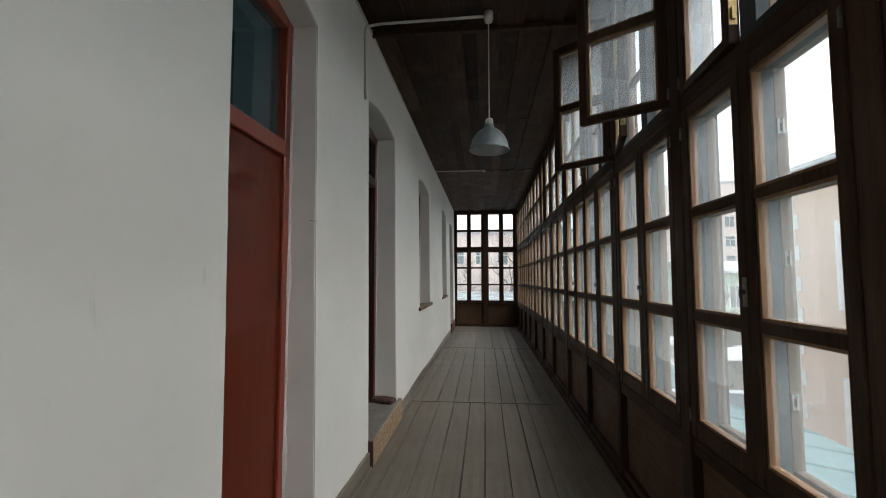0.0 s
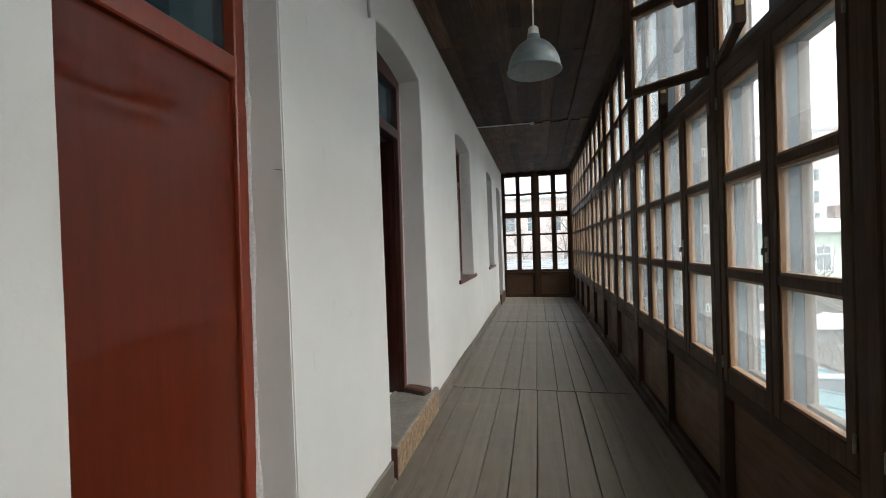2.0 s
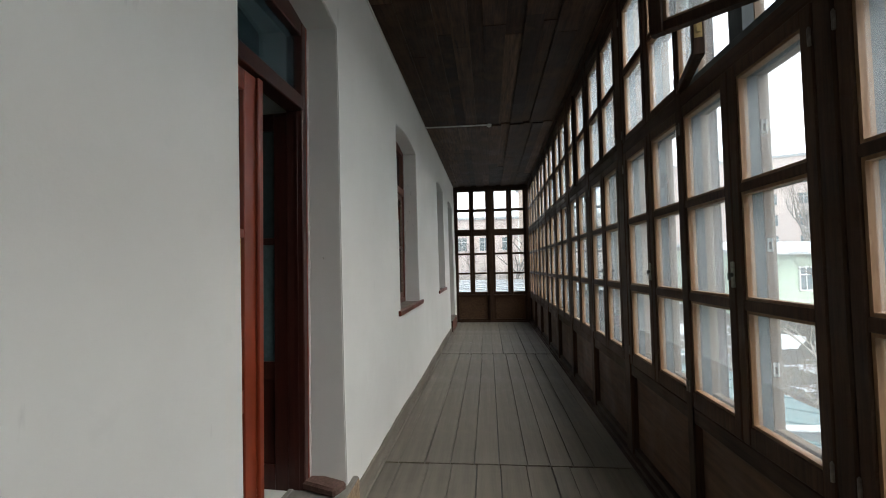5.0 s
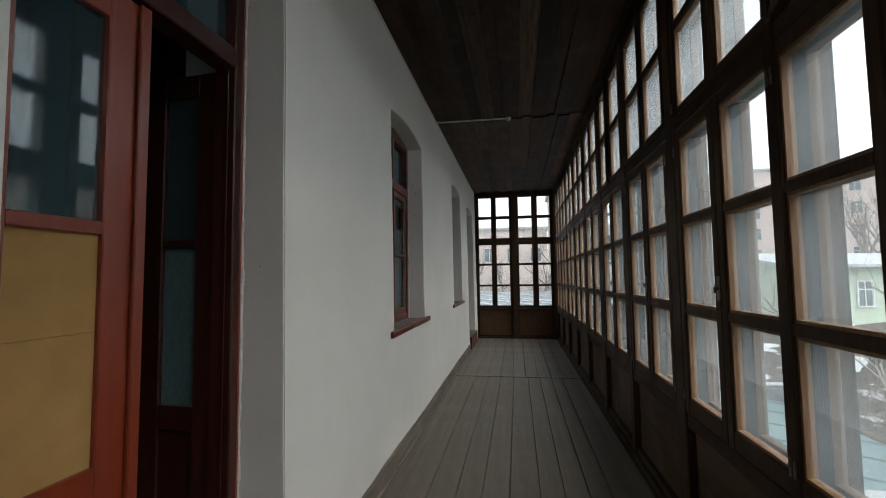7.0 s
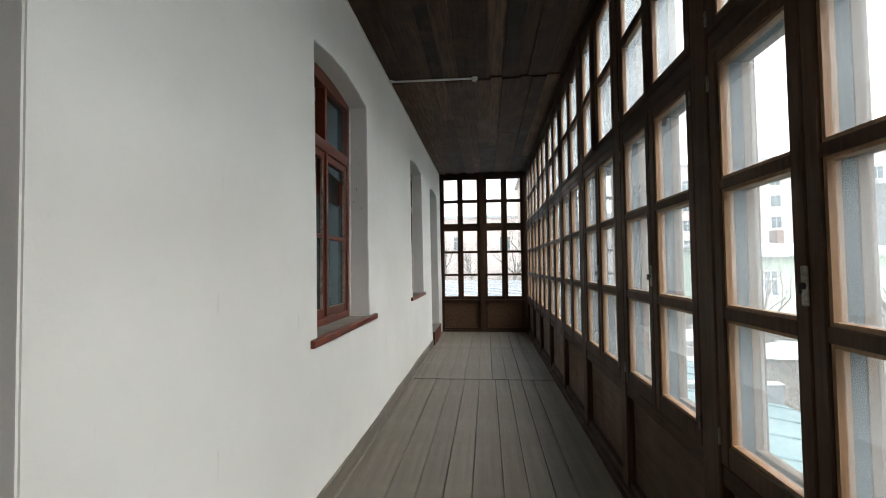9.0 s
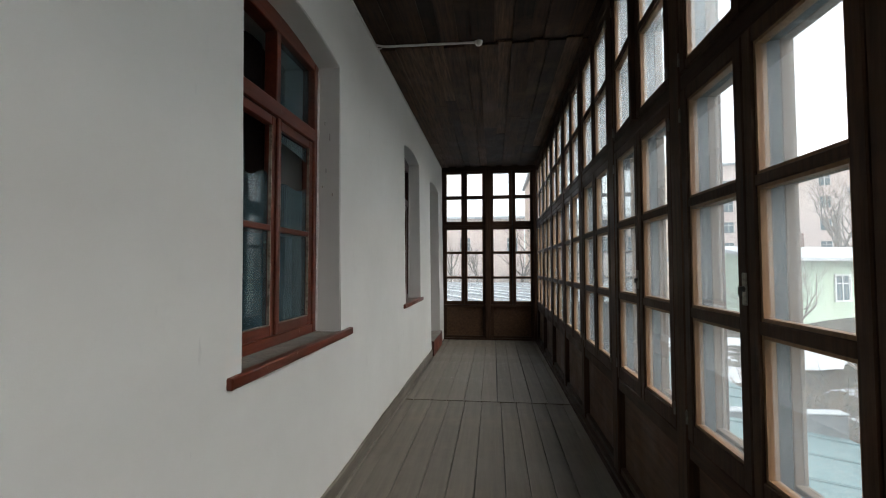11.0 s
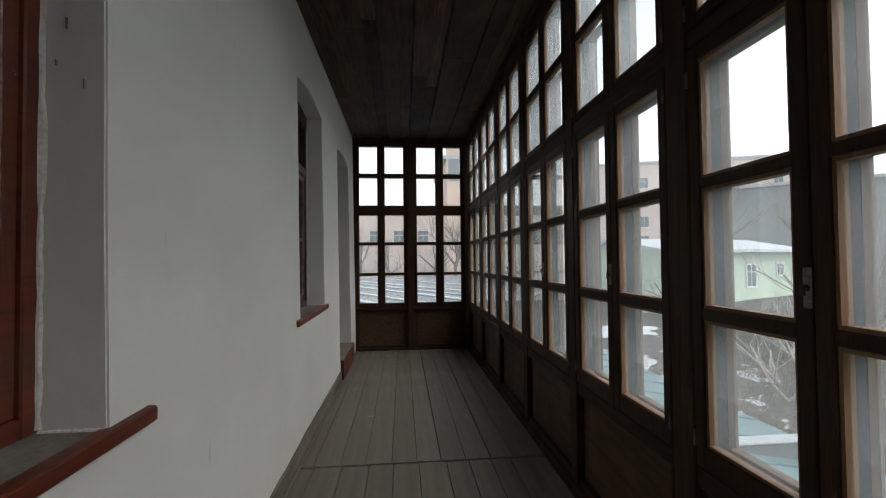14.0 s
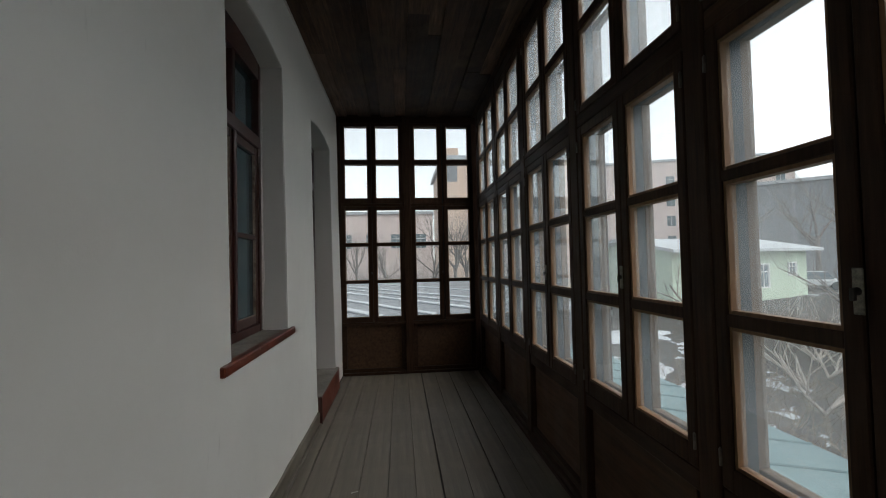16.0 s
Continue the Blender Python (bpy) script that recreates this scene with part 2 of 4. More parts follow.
def tube(bm, pts, r, n=8):
    """A round bar through the points."""
    rings = []
    for i, p in enumerate(pts):
        p = Vector(p)
        a = Vector(pts[max(i - 1, 0)])
        b = Vector(pts[min(i + 1, len(pts) - 1)])
        q = (b - a).to_track_quat("Z", "Y")
        rr = r[i] if isinstance(r, (list, tuple)) else r
        rings.append([bm.verts.new(p + q @ Vector((rr * math.cos(k * math.tau / n), rr * math.sin(k * math.tau / n), 0))) for k in range(n)])
    for u, v in zip(rings, rings[1:]):
        for k in range(n):
            bm.faces.new((u[k], u[(k + 1) % n], v[(k + 1) % n], v[k]))
    bm.faces.new(rings[0][::-1])
    bm.faces.new(rings[-1])
    return bm


def turned(bm, profile, n=32):
    """A surface of revolution about z through (radius, height) pairs."""
    rings = [[bm.verts.new((r * math.cos(k * math.tau / n), r * math.sin(k * math.tau / n), z)) for k in range(n)] for r, z in profile]
    for u, v in zip(rings, rings[1:]):
        for k in range(n):
            bm.faces.new((u[k], u[(k + 1) % n], v[(k + 1) % n], v[k]))
    return bm


# ---- the plan ----
X_WALL, X_SASH, Y_END, Y_BACK, Z_CEIL = -0.80, 1.05, 12.775, -3.2, 3.48
LEAN_WALL = 0.012
SPRING = 2.83
SPRINGS = [2.84, 2.87, 2.83, 2.90, 2.855]
OPENINGS = [(1.06, 1.868, 0.2), (2.948, 3.984, 0.19), (5.642, 6.792, 1.0), (8.981, 10.016, 1.0), (11.018, 12.14, 0.25)]
BAYS = [-2.37, -1.28, -0.21, 0.875, 1.966, 3.03, 3.97, 5.087, 6.182, 7.30, 8.396, 9.49, 10.59, 11.68]


# left wall: hand-laid plaster with openings under flat arches
def left_wall():
    ys = {round(Y_BACK + 0.14 * i, 3) for i in range(int((Y_END - Y_BACK) / 0.14) + 1)} | {Y_END}
    edges = {e for o in OPENINGS for e in o[:2]}
    ys = sorted({y for y in ys if all(abs(y - e) > 0.05 for e in edges)} | edges)
    zs = sorted({0.0, 0.1, 0.2, 0.25, SPRING, 3.08, 3.25, 3.4, 3.56} | {0.25 + 0.15 * i for i in range(1, 17)} | {1.0})
    bm = bmesh.new()

    def lift(y, z):
        if abs(z - SPRING) < 1e-6:
            for (a, b, _), spring in zip(OPENINGS, SPRINGS):
                if a <= y <= b:
                    u = (y - a) / (b - a) * 2 - 1
                    return spring + 0.06 * (1 - u * u)
        return z

    grid = {}
    for back in (0, 1):
        for i, y in enumerate(ys):
            for j, z in enumerate(zs):
                zz = lift(y, z)
                w = 0.006 * noise.noise((y * 0.9, z * 0.9, 3.1)) + 0.0025 * noise.noise((y * 4, z * 4, 7.7))
                x = (X_WALL - LEAN_WALL * zz + w) if not back else -1.32
                grid[back, i, j] = bm.verts.new((x, y, zz))

    def solid(i, j):
        if not (0 <= i < len(ys) - 1 and 0 <= j < len(zs) - 1):
            return None
        y, z = (ys[i] + ys[i + 1]) / 2, (zs[j] + zs[j + 1]) / 2
        return not any(a < y < b and s < z < SPRING for a, b, s in OPENINGS)

    for i in range(len(ys) - 1):
        for j in range(len(zs) - 1):
            if not solid(i, j):
                continue
            g = lambda b, di, dj: grid[b, i + di, j + dj]
            bm.faces.new((g(0, 0, 0), g(0, 1, 0), g(0, 1, 1), g(0, 0, 1)))
            bm.faces.new((g(1, 0, 0), g(1, 0, 1), g(1, 1, 1), g(1, 1, 0)))
            for (ni, nj), (p, q) in (((i - 1, j), ((0, 0), (0, 1))), ((i + 1, j), ((1, 1), (1, 0))), ((i, j - 1), ((1, 0), (0, 0))), ((i, j + 1), ((0, 1), (1, 1)))):
                if not solid(ni, nj):
                    bm.faces.new((g(0, *p), g(0, *q), g(1, *q), g(1, *p)))
    bmesh.ops.delete(bm, geom=[v for v in bm.verts if not v.link_faces], context="VERTS")
    bmesh.ops.recalc_face_normals(bm, faces=bm.faces)
    sharp = [e for e in bm.edges if len(e.link_faces) == 2 and e.calc_face_angle() > 0.8 and e.verts[0].co.x > -1.2 and e.verts[1].co.x > -1.2]
    bmesh.ops.bevel(bm, geom=sharp, offset=0.006, segments=2, affect="EDGES")
    ob = part("wall_west", bm, PLASTER, None)
    for y, x, z, l in ((6.786, -0.90, 2.32, 0.05), (6.786, -0.935, 2.43, 0.025), (6.786, -0.925, 2.10, 0.03), (6.786, -0.88, 1.94, 0.025), (6.786, -0.95, 2.0, 0.015), (3.98, -0.93, 1.5, 0.012)):
        part("scratch", boxes((x, x + 0.003, y, y + 0.02, z, z + l)), STEP_TOP, ob)
    tagged(ob, "white hand-plastered wall with deep door and window openings", "wall", kind="structure")


left_wall()


# floor: three lengths of boards over a dark bed, the boards themselves come last
floor = part("floor", boxes((-0.95, 1.30, Y_BACK, Y_END + 0.1, -0.12, -0.035), (-0.95, 1.20, Y_END + 0.001, Y_END + 0.18, -0.034, -0.004)), DARK, None)
tagged(floor, "worn grey-brown wooden board floor", "floor", kind="structure")


# ceiling: boards in two layers
def ceiling():
    bm = bmesh.new()
    rng = random.Random(4)
    box(bm, -1.3, 1.35, Y_BACK, Y_END + 0.15, 3.545, 3.62)
    for ya, yb in ((Y_BACK, 3.04), (3.08, 7.83), (7.86, Y_END)):
        x, k = -0.86, rng.randint(0, 1)
        while x < 1.2:
            w = rng.uniform(0.12, 0.18)
            low = k % 2
            z = Z_CEIL + (0.0 if low else 0.022) + rng.uniform(0, 0.004)
            ov = 0.012 if low else 0.0
            cuts = [ya + rng.uniform(0, 0.02), rng.uniform(ya + 1.2, yb - 1.2), yb - rng.uniform(0, 0.02)]
            for ca, cb in zip(cuts, cuts[1:]):
                box(bm, x - ov, min(x + w + ov, 1.24), ca, cb - 0.002, z + rng.uniform(-0.003, 0.003), z + 0.02, bevel=0.002)
            x += w + 0.003
            k += 1
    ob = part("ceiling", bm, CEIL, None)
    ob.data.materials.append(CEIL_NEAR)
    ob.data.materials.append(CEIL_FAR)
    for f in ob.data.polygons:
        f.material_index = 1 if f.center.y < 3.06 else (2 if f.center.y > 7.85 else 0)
    tagged(ob, "dark brown stained board ceiling in overlapping planks", "ceiling", kind="structure")


ceiling()
tagged(part("ceiling_batten", boxes((-0.84, 1.15, 3.035, 3.085, Z_CEIL - 0.025, Z_CEIL + 0.02), bevel=0.004), BEAM, None), "dark wooden ceiling batten across the boards", "batten", kind="structure")


# ---- glazed wall ----
PANE_W, STILE, SASH_T, PAIR = 0.38, 0.052, 0.045, 0.49
LOW_ROWS = [(0.778, 1.242), (1.284, 1.722), (1.758, 2.20)]
UP_ROWS = [(2.375, 2.825), (2.872, 3.32)]


def sash_mesh(name, rows, z0, z1, mat, half=STILE, grow=0.0, pane_w=PANE_W, t=SASH_T):
    """A single-column sash, standing in the plane y-z with its hinge edge at y 0 and its inner face at x 0."""
    bm = bmesh.new()
    w = pane_w + 2 * half
    box(bm, 0, t, 0, half - grow, z0, z1, bevel=0.004)
    box(bm, 0, t, w - half + grow, w, z0, z1, bevel=0.004)
    edges = [z0] + [v for r in rows for v in (r[0] - grow, r[1] + grow)] + [z1]
    for a, b in zip(edges[::2], edges[1::2]):
        box(bm, 0.002, t - 0.002, half - grow - 0.001, w - half + grow + 0.001, a, b, bevel=0.003)
    return mesh_of(name, bm, mat)


def bead_mesh(name, rows, mat, half=STILE, pane_w=PANE_W, x0=0.010, x1=0.044, g=0.012):
    bm = bmesh.new()
    for a, b in rows:
        box(bm, x0, x1, half - 0.002, half + g, a - 0.002, b + 0.002)
        box(bm, x0, x1, half + pane_w - g, half + pane_w + 0.002, a - 0.002, b + 0.002)
        box(bm, x0 + 0.001, x1 - 0.001, half + g, half + pane_w - g, a - 0.002, a + g)
        box(bm, x0 + 0.001, x1 - 0.001, half + g, half + pane_w - g, b - g, b + 0.002)
    return mesh_of(name, bm, mat)


def pane_mesh(h, w=PANE_W, mat=GLASS):
    return mesh_of("pane", boxes((-0.002, 0.002, 0, w, 0, h)), mat)


def outer_pane_mesh(h, w=PANE_W):
    return mesh_of("pane", boxes((-0.002, 0.002, 0, w, 0, h)), GLASS_OUT)


M_LOW = sash_mesh("sash", LOW_ROWS, 0.70, 2.253, SASH)
M_UP = sash_mesh("sash", UP_ROWS, 2.335, 3.385, SASH)
M_LOW_O = sash_mesh("outer_sash", LOW_ROWS, 0.70, 2.253, OUTER, grow=0.006)
M_UP_O = sash_mesh("outer_sash", UP_ROWS, 2.335, 3.385, OUTER, grow=0.006)
M_LOW_B = bead_mesh("glazing_bead", LOW_ROWS, PINE)
M_UP_B = bead_mesh("glazing_bead", UP_ROWS, PINE)
PANES = {r: pane_mesh(r[1] - r[0], mat=GLASS_UP if r in UP_ROWS else GLASS) for r in LOW_ROWS + UP_ROWS}
PANES_O = {r: outer_pane_mesh(r[1] - r[0] + 0.012, PANE_W + 0.012) for r in LOW_ROWS + UP_ROWS}


def handle_mesh():
    bm = bmesh.new()
    box(bm, -0.005, 0.0, -0.013, 0.013, -0.055, 0.055, bevel=0.002)
    tube(bm, [(-0.0055, 0, 0.042), (-0.001, 0, 0.042)], 0.004, 8)
    tube(bm, [(-0.0055, 0, -0.042), (-0.001, 0, -0.042)], 0.004, 8)
    return mesh_of("handle_plate", bm, PLATE)


def bolt_mesh():
    bm = bmesh.new()
    tube(bm, [(-0.001, 0, 0), (-0.012, 0, 0)], [0.010, 0.009], 12)
    box(bm, -0.020, -0.010, -0.006, 0.006, -0.022, 0.008, bevel=0.002)
    return mesh_of("handle", bm, STEEL_DARK)


def hinge_mesh():
    bm = bmesh.new()
    tube(bm, [(0, 0, -0.028), (0, 0, 0.028)], 0.0055, 8)
    tube(bm, [(0, 0, 0.028), (0, 0, 0.034)], [0.004, 0.002], 8)
    return mesh_of("hinge", bm, STEEL)


def latch_mesh():
    bm = bmesh.new()
    box(bm, 0, 0.003, -0.016, 0.016, -0.05, 0.05, bevel=0.001)
    box(bm, 0.003, 0.012, -0.008, 0.008, -0.03, 0.02, bevel=0.002)
    return mesh_of("latch_plate", bm, BRASS)


M_HANDLE, M_BOLT, M_HINGE, M_LATCH = handle_mesh(), bolt_mesh(), hinge_mesh(), latch_mesh()
SASH_W = PANE_W + 2 * STILE


def glazed_sash(parent, y, rows, frame_mesh, bead, panes, x, hinge_far, angle=0.0, handle=False, name="sash"):
    """A sash in the wall; hinge_far puts the hinge at the far edge and mirrors it. angle opens it inwards."""
    if hinge_far:
        m = pose(x, y + SASH_W, 0, 0, 0, -angle) @ Matrix.Translation((0, -SASH_W, 0))
    else:
        m = pose(x, y, 0, 0, 0, angle)
    s = put(name, frame_mesh, parent, m)
    g = 0.006 if name == "outer_sash" else 0.0
    for r in rows:
        p = put("pane", panes[r], s, pose(0.030, STILE - g, r[0] - g))
        p.visible_shadow = False
    if bead:
        put("glazing_bead", bead, s, None, "bare pine glazing bead")
        edge = SASH_W - 0.004 if hinge_far else 0.004
        for z in (rows[0][0] + 0.02, rows[-1][1] - 0.06):
            put("hinge", M_HINGE, s, pose(-0.004, edge, z))
    if handle:
        put("handle_plate", M_HANDLE, s, pose(-0.001, 0.006, 1.385), "worn pale latch plate")
        put("handle", M_BOLT, s, pose(-0.004, 0.006, 1.385))
    return s


OPEN_UP = {3: (74, 3), 4: (56, 12), 5: (50, 14), 8: (0, 3)}


def bay(k, p, nxt, name):
    w = thing(name, 0, 0, 0, "dark brown double-glazed casement window with twelve small panes below and above", "window", "veranda windows", "structure")
    y1, y2 = p - STILE, p + PAIR - STILE
    a1, a2 = OPEN_UP.get(k, (0, 0))
    glazed_sash(w, y1, LOW_ROWS, M_LOW, M_LOW_B, PANES, X_SASH, False)
    glazed_sash(w, y2, LOW_ROWS, M_LOW, M_LOW_B, PANES, X_SASH, True, handle=True)
    glazed_sash(w, y1, UP_ROWS, M_UP, M_UP_B, PANES, X_SASH, False, a1)
    s = glazed_sash(w, y2, UP_ROWS, M_UP, M_UP_B, PANES, X_SASH, True, a2)
    if a1:
        put("latch_plate", M_LATCH, s, pose(0.02, 0.001, 2.46, 0, 0, -90))
    for y, far in ((y1, False), (y2, True)):
        glazed_sash(w, y, LOW_ROWS, M_LOW_O, None, PANES_O, X_SASH + 0.095, far, name="outer_sash")
        glazed_sash(w, y, UP_ROWS, M_UP_O, None, PANES_O, X_SASH + 0.095, far, name="outer_sash")
    if k in (3, 5):
        for z in (1.005, 1.505, 1.99):
            bm = boxes((1.152, 1.156, p + PANE_W, p + PANE_W + 0.0055, z - 0.028, z + 0.028), (1.168, 1.172, p + PANE_W, p + PANE_W + 0.0055, z - 0.028, z + 0.028),
                       (1.156, 1.168, p + PANE_W + 0.005, p + PANE_W + 0.005, z + 0.012, z + 0.028), (1.156, 1.168, p + PANE_W + 0.005, p + PANE_W + 0.005, z - 0.028, z - 0.018))
            part("keeper_plate", bm, PVC, w, "small white latch keeper")
    # box frame between the two layers, widened and darkened for the gap's shade
    ya, yb = p - STILE - 0.004, y2 + SASH_W + 0.004
    rows = []
    for z0, z1 in ((0.70, 2.253), (2.335, 3.385)):
        rows += [(1.097, 1.143, ya - 0.02, ya + 0.056, z0, z1), (1.097, 1.143, yb - 0.056, yb + 0.02, z0, z1),
                 (1.098, 1.142, ya + 0.056, yb - 0.056, z0 - 0.02, z0 + 0.058), (1.098, 1.142, ya + 0.056, yb - 0.056, z1 - 0.05, z1 + 0.02),
                 (1.097, 1.143, p + PANE_W + 0.004, p + PAIR - 0.004, z0 + 0.058, z1 - 0.05)]
    part("casing", boxes(*rows), CASING, w, "green-grey casing between the two layers, coloured dark as shaded")
    # rails and post
    part("transom", boxes((X_SASH + 0.004, 1.21, ya, yb, 2.258, 2.33), bevel=0.006), BEAM, w)
    part("sill_rail", boxes((X_SASH + 0.006, 1.22, ya, yb, 0.615, 0.696), bevel=0.006), BEAM, w)
    part("head_rail", boxes((X_SASH + 0.003, 1.21, ya, yb, 3.39, 3.52), bevel=0.006), BEAM, w)
    part("post", boxes((X_SASH - 0.002, 1.23, yb + 0.003, nxt - STILE - 0.007, 0.0, 3.5), bevel=0.006), SASH, w)
    part("apron_panel", boxes((X_SASH + 0.045, 1.12, ya + 0.08, yb + 0.002, 0.085, 0.615), bevel=0.004), APRON, w)
    part("apron_back", boxes((1.16, 1.2, ya - 0.01, yb + 0.01, 0.0, 0.62)), BEAM, w)
    part("apron_rail", boxes((X_SASH + 0.012, 1.11, ya, yb, 0.0, 0.09), bevel=0.005), BEAM, w)
    part("skirting", boxes((X_SASH - 0.02, X_SASH + 0.02, ya - 0.06, nxt - STILE - 0.008, 0, 0.045), (X_SASH - 0.045, X_SASH - 0.018, ya - 0.06, nxt - STILE - 0.008, 0, 0.02), bevel=0.005), BEAM, w)
    return w


for k, p in enumerate(BAYS):
    nxt = BAYS[k + 1] if k + 1 < len(BAYS) else Y_END - 0.03
    bay(k, p, nxt, "window_%d" % (k + 1))


# end wall: two bays of the same build, facing the walker
def end_wall():
    xs = [(-0.745, -0.435, -0.327, -0.007), (0.20, 0.525, 0.645, 0.945)]
    for k, cols in enumerate(xs):
        w = thing("window_%d" % (len(BAYS) + k + 1), 0, 0, 0, "dark brown glazed end window above a wooden apron", "window", "end windows", "structure")
        for rows, z0, z1 in (([(0.763, 1.22), (1.258, 1.717), (1.761, 2.21)], 0.70, 2.26), ([(2.368, 2.835), (2.896, 3.36)], 2.30, 3.40)):
            for xa, xb in ((cols[0], cols[1]), (cols[2], cols[3])):
                inner, bead, outer = bmesh.new(), bmesh.new(), bmesh.new()
                half = 0.052
                y = Y_END
                for bm, g, y0, y1 in ((inner, 0.0, y, y + 0.045), (outer, 0.012, y + 0.115, y + 0.16)):
                    box(bm, xa - half, xa - g, y0, y1, z0, z1, bevel=0.004)
                    box(bm, xb + g, xb + half, y0, y1, z0, z1, bevel=0.004)
                    ed = [z0] + [v for r in rows for v in (r[0] - g, r[1] + g)] + [z1]
                    for a, b in zip(ed[::2], ed[1::2]):
                        box(bm, xa - g - 0.001, xb + g + 0.001, y0 + 0.002, y1 - 0.002, a, b, bevel=0.003)
                for a, b in rows:
                    box(bead, xa - 0.002, xa + 0.008, y + 0.015, y + 0.048, a, b)
                    box(bead, xb - 0.008, xb + 0.002, y + 0.015, y + 0.048, a, b)
                    box(bead, xa + 0.008, xb - 0.008, y + 0.016, y + 0.047, a - 0.002, a + 0.008)
                s = part("sash", inner, SASH, w)
                part("glazing_bead", bead, PINE, s, "bare pine glazing bead")
                o = part("outer_sash", outer, OUTER, w)
                for a, b in rows:
                    for par, yy, mat in ((s, y + 0.03, GLASS), (o, y + 0.14, GLASS_OUT)):
                        q = part("pane", boxes((xa - 0.012, xb + 0.012, yy - 0.002, yy + 0.002, a - 0.012, b + 0.012)), mat, par)
                        q.visible_shadow = False
                if z0 < 1 and xa == cols[0]:
                    put("handle", M_BOLT, s, pose(xb + 0.04, y, 1.36, 0, 0, 90))
        xa, xb = cols[0] - 0.055, cols[3] + 0.055
        part("transom", boxes((xa, xb, Y_END + 0.004, Y_END + 0.17, 2.262, 2.298)), BEAM, w)
        part("sill_rail", boxes((xa, xb, Y_END - 0.012, Y_END + 0.18, 0.655, 0.697), bevel=0.005), BEAM, w)
        part("apron_panel", boxes((xa, xb, Y_END + 0.035, Y_END + 0.16, 0.0, 0.655)), APRON, w)
        part("apron_frame", boxes((xa, xa + 0.06, Y_END + 0.01, Y_END + 0.06, 0.08, 0.654), (xb - 0.06, xb, Y_END + 0.01, Y_END + 0.06, 0.08, 0.654), (xa, xb, Y_END + 0.006, Y_END + 0.06, 0.0, 0.08), bevel=0.004), BEAM, w)
        part("casing", boxes((xa, xa + 0.02, Y_END + 0.047, Y_END + 0.113, 0.70, 3.40), (xb - 0.02, xb, Y_END + 0.047, Y_END + 0.113, 0.70, 3.40), (cols[1] + 0.03, cols[2] - 0.03, Y_END + 0.047, Y_END + 0.113, 0.70, 3.40)), CASING, w)
    tagged(part("trim_end_post", boxes((0.044, 0.149, Y_END - 0.025, Y_END + 0.18, 0.0, 3.5), bevel=0.008), SASH, None), "dark brown wooden post between the end windows", "post", kind="structure")
    tagged(part("trim_end_head", boxes((-0.86, 1.1, Y_END - 0.01, Y_END + 0.18, 3.402, 3.56), bevel=0.006), BEAM, None), "dark brown wooden head beam of the end windows", "beam", kind="structure")
    tagged(part("trim_end_jamb", boxes((-0.87, -0.796, Y_END + 0.001, Y_END + 0.18, 0, 3.4), bevel=0.006), SASH, None), "dark brown jamb against the plaster", "jamb", kind="structure")
    tagged(part("trim_end_corner", boxes((0.996, 1.10, Y_END - 0.02, Y_END + 0.18, 0, 3.4), bevel=0.006), SASH, None), "dark brown corner post of the glazing", "post", kind="structure")
    tagged(part("trim_end_skirting", boxes((-0.78, 1.0, Y_END - 0.03, Y_END + 0.008, 0, 0.035), bevel=0.006), BEAM, None), "dark brown skirting strip", "skirting", kind="structure")


end_wall()
tagged(part("wall_south", boxes((-1.32, 1.3, Y_BACK - 0.2, Y_BACK, -0.1, 3.6)), PLASTER, None), "plain white plaster wall closing the veranda", "wall", kind="structure")
tagged(part("wall_east_base", boxes((1.232, 1.34, Y_BACK, Y_END + 0.1, -0.4, 0.66)), OUTER, None), "weathered board cladding under the windows", "wall", kind="structure")


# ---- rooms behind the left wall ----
tagged(part("wall_room", boxes((-5.2, -5.0, Y_BACK, 13.2, 0, 3.5), (-5.0, -1.32, Y_BACK - 0.2, Y_BACK, 0, 3.5), (-5.0, -1.32, 13.0, 13.2, 0, 3.5), (-5.0, -1.321, 4.62, 4.78, 0.2, 3.45), (-5.0, -1.321, 2.2, 2.36, 0.2, 3.45), (-5.0, -1.321, 7.9, 8.05, 0.2, 3.45), (-5.0, -1.321, 10.5, 10.65, 0.2, 3.45)), DARK, None), "grey walls of the rooms, coloured dark as unlit", "wall", kind="structure")
tagged(part("floor_room", boxes((-5.2, -1.03, Y_BACK, 13.2, 0.0, 0.19)), STEP_TOP, None), "dusty dark floor of the rooms", "floor", kind="structure")
tagged(part("ceiling_room", boxes((-5.2, -1.33, Y_BACK, 13.2, 3.5, 3.6)), DARK, None), "room ceiling coloured dark as unlit", "ceiling", kind="structure")

# ---- doors and windows of the left wall ----
XF = -1.02


def opening_frame(w, a, b, s, mat, rail, depth=0.10, jamb=0.065, XF=XF):
    part("frame", boxes((XF - depth, XF, a - 0.005, a + jamb, s, 2.95), (XF - depth, XF, b - jamb, b + 0.005, s, 2.95),
                        (XF - depth + 0.001, XF - 0.001, a + jamb, b - jamb, SPRING - 0.03, 2.96), bevel=0.005), mat, w)
    part("transom", boxes((XF - depth + 0.001, XF + 0.004, a + jamb, b - jamb, rail, rail + 0.085), bevel=0.006), mat, w)


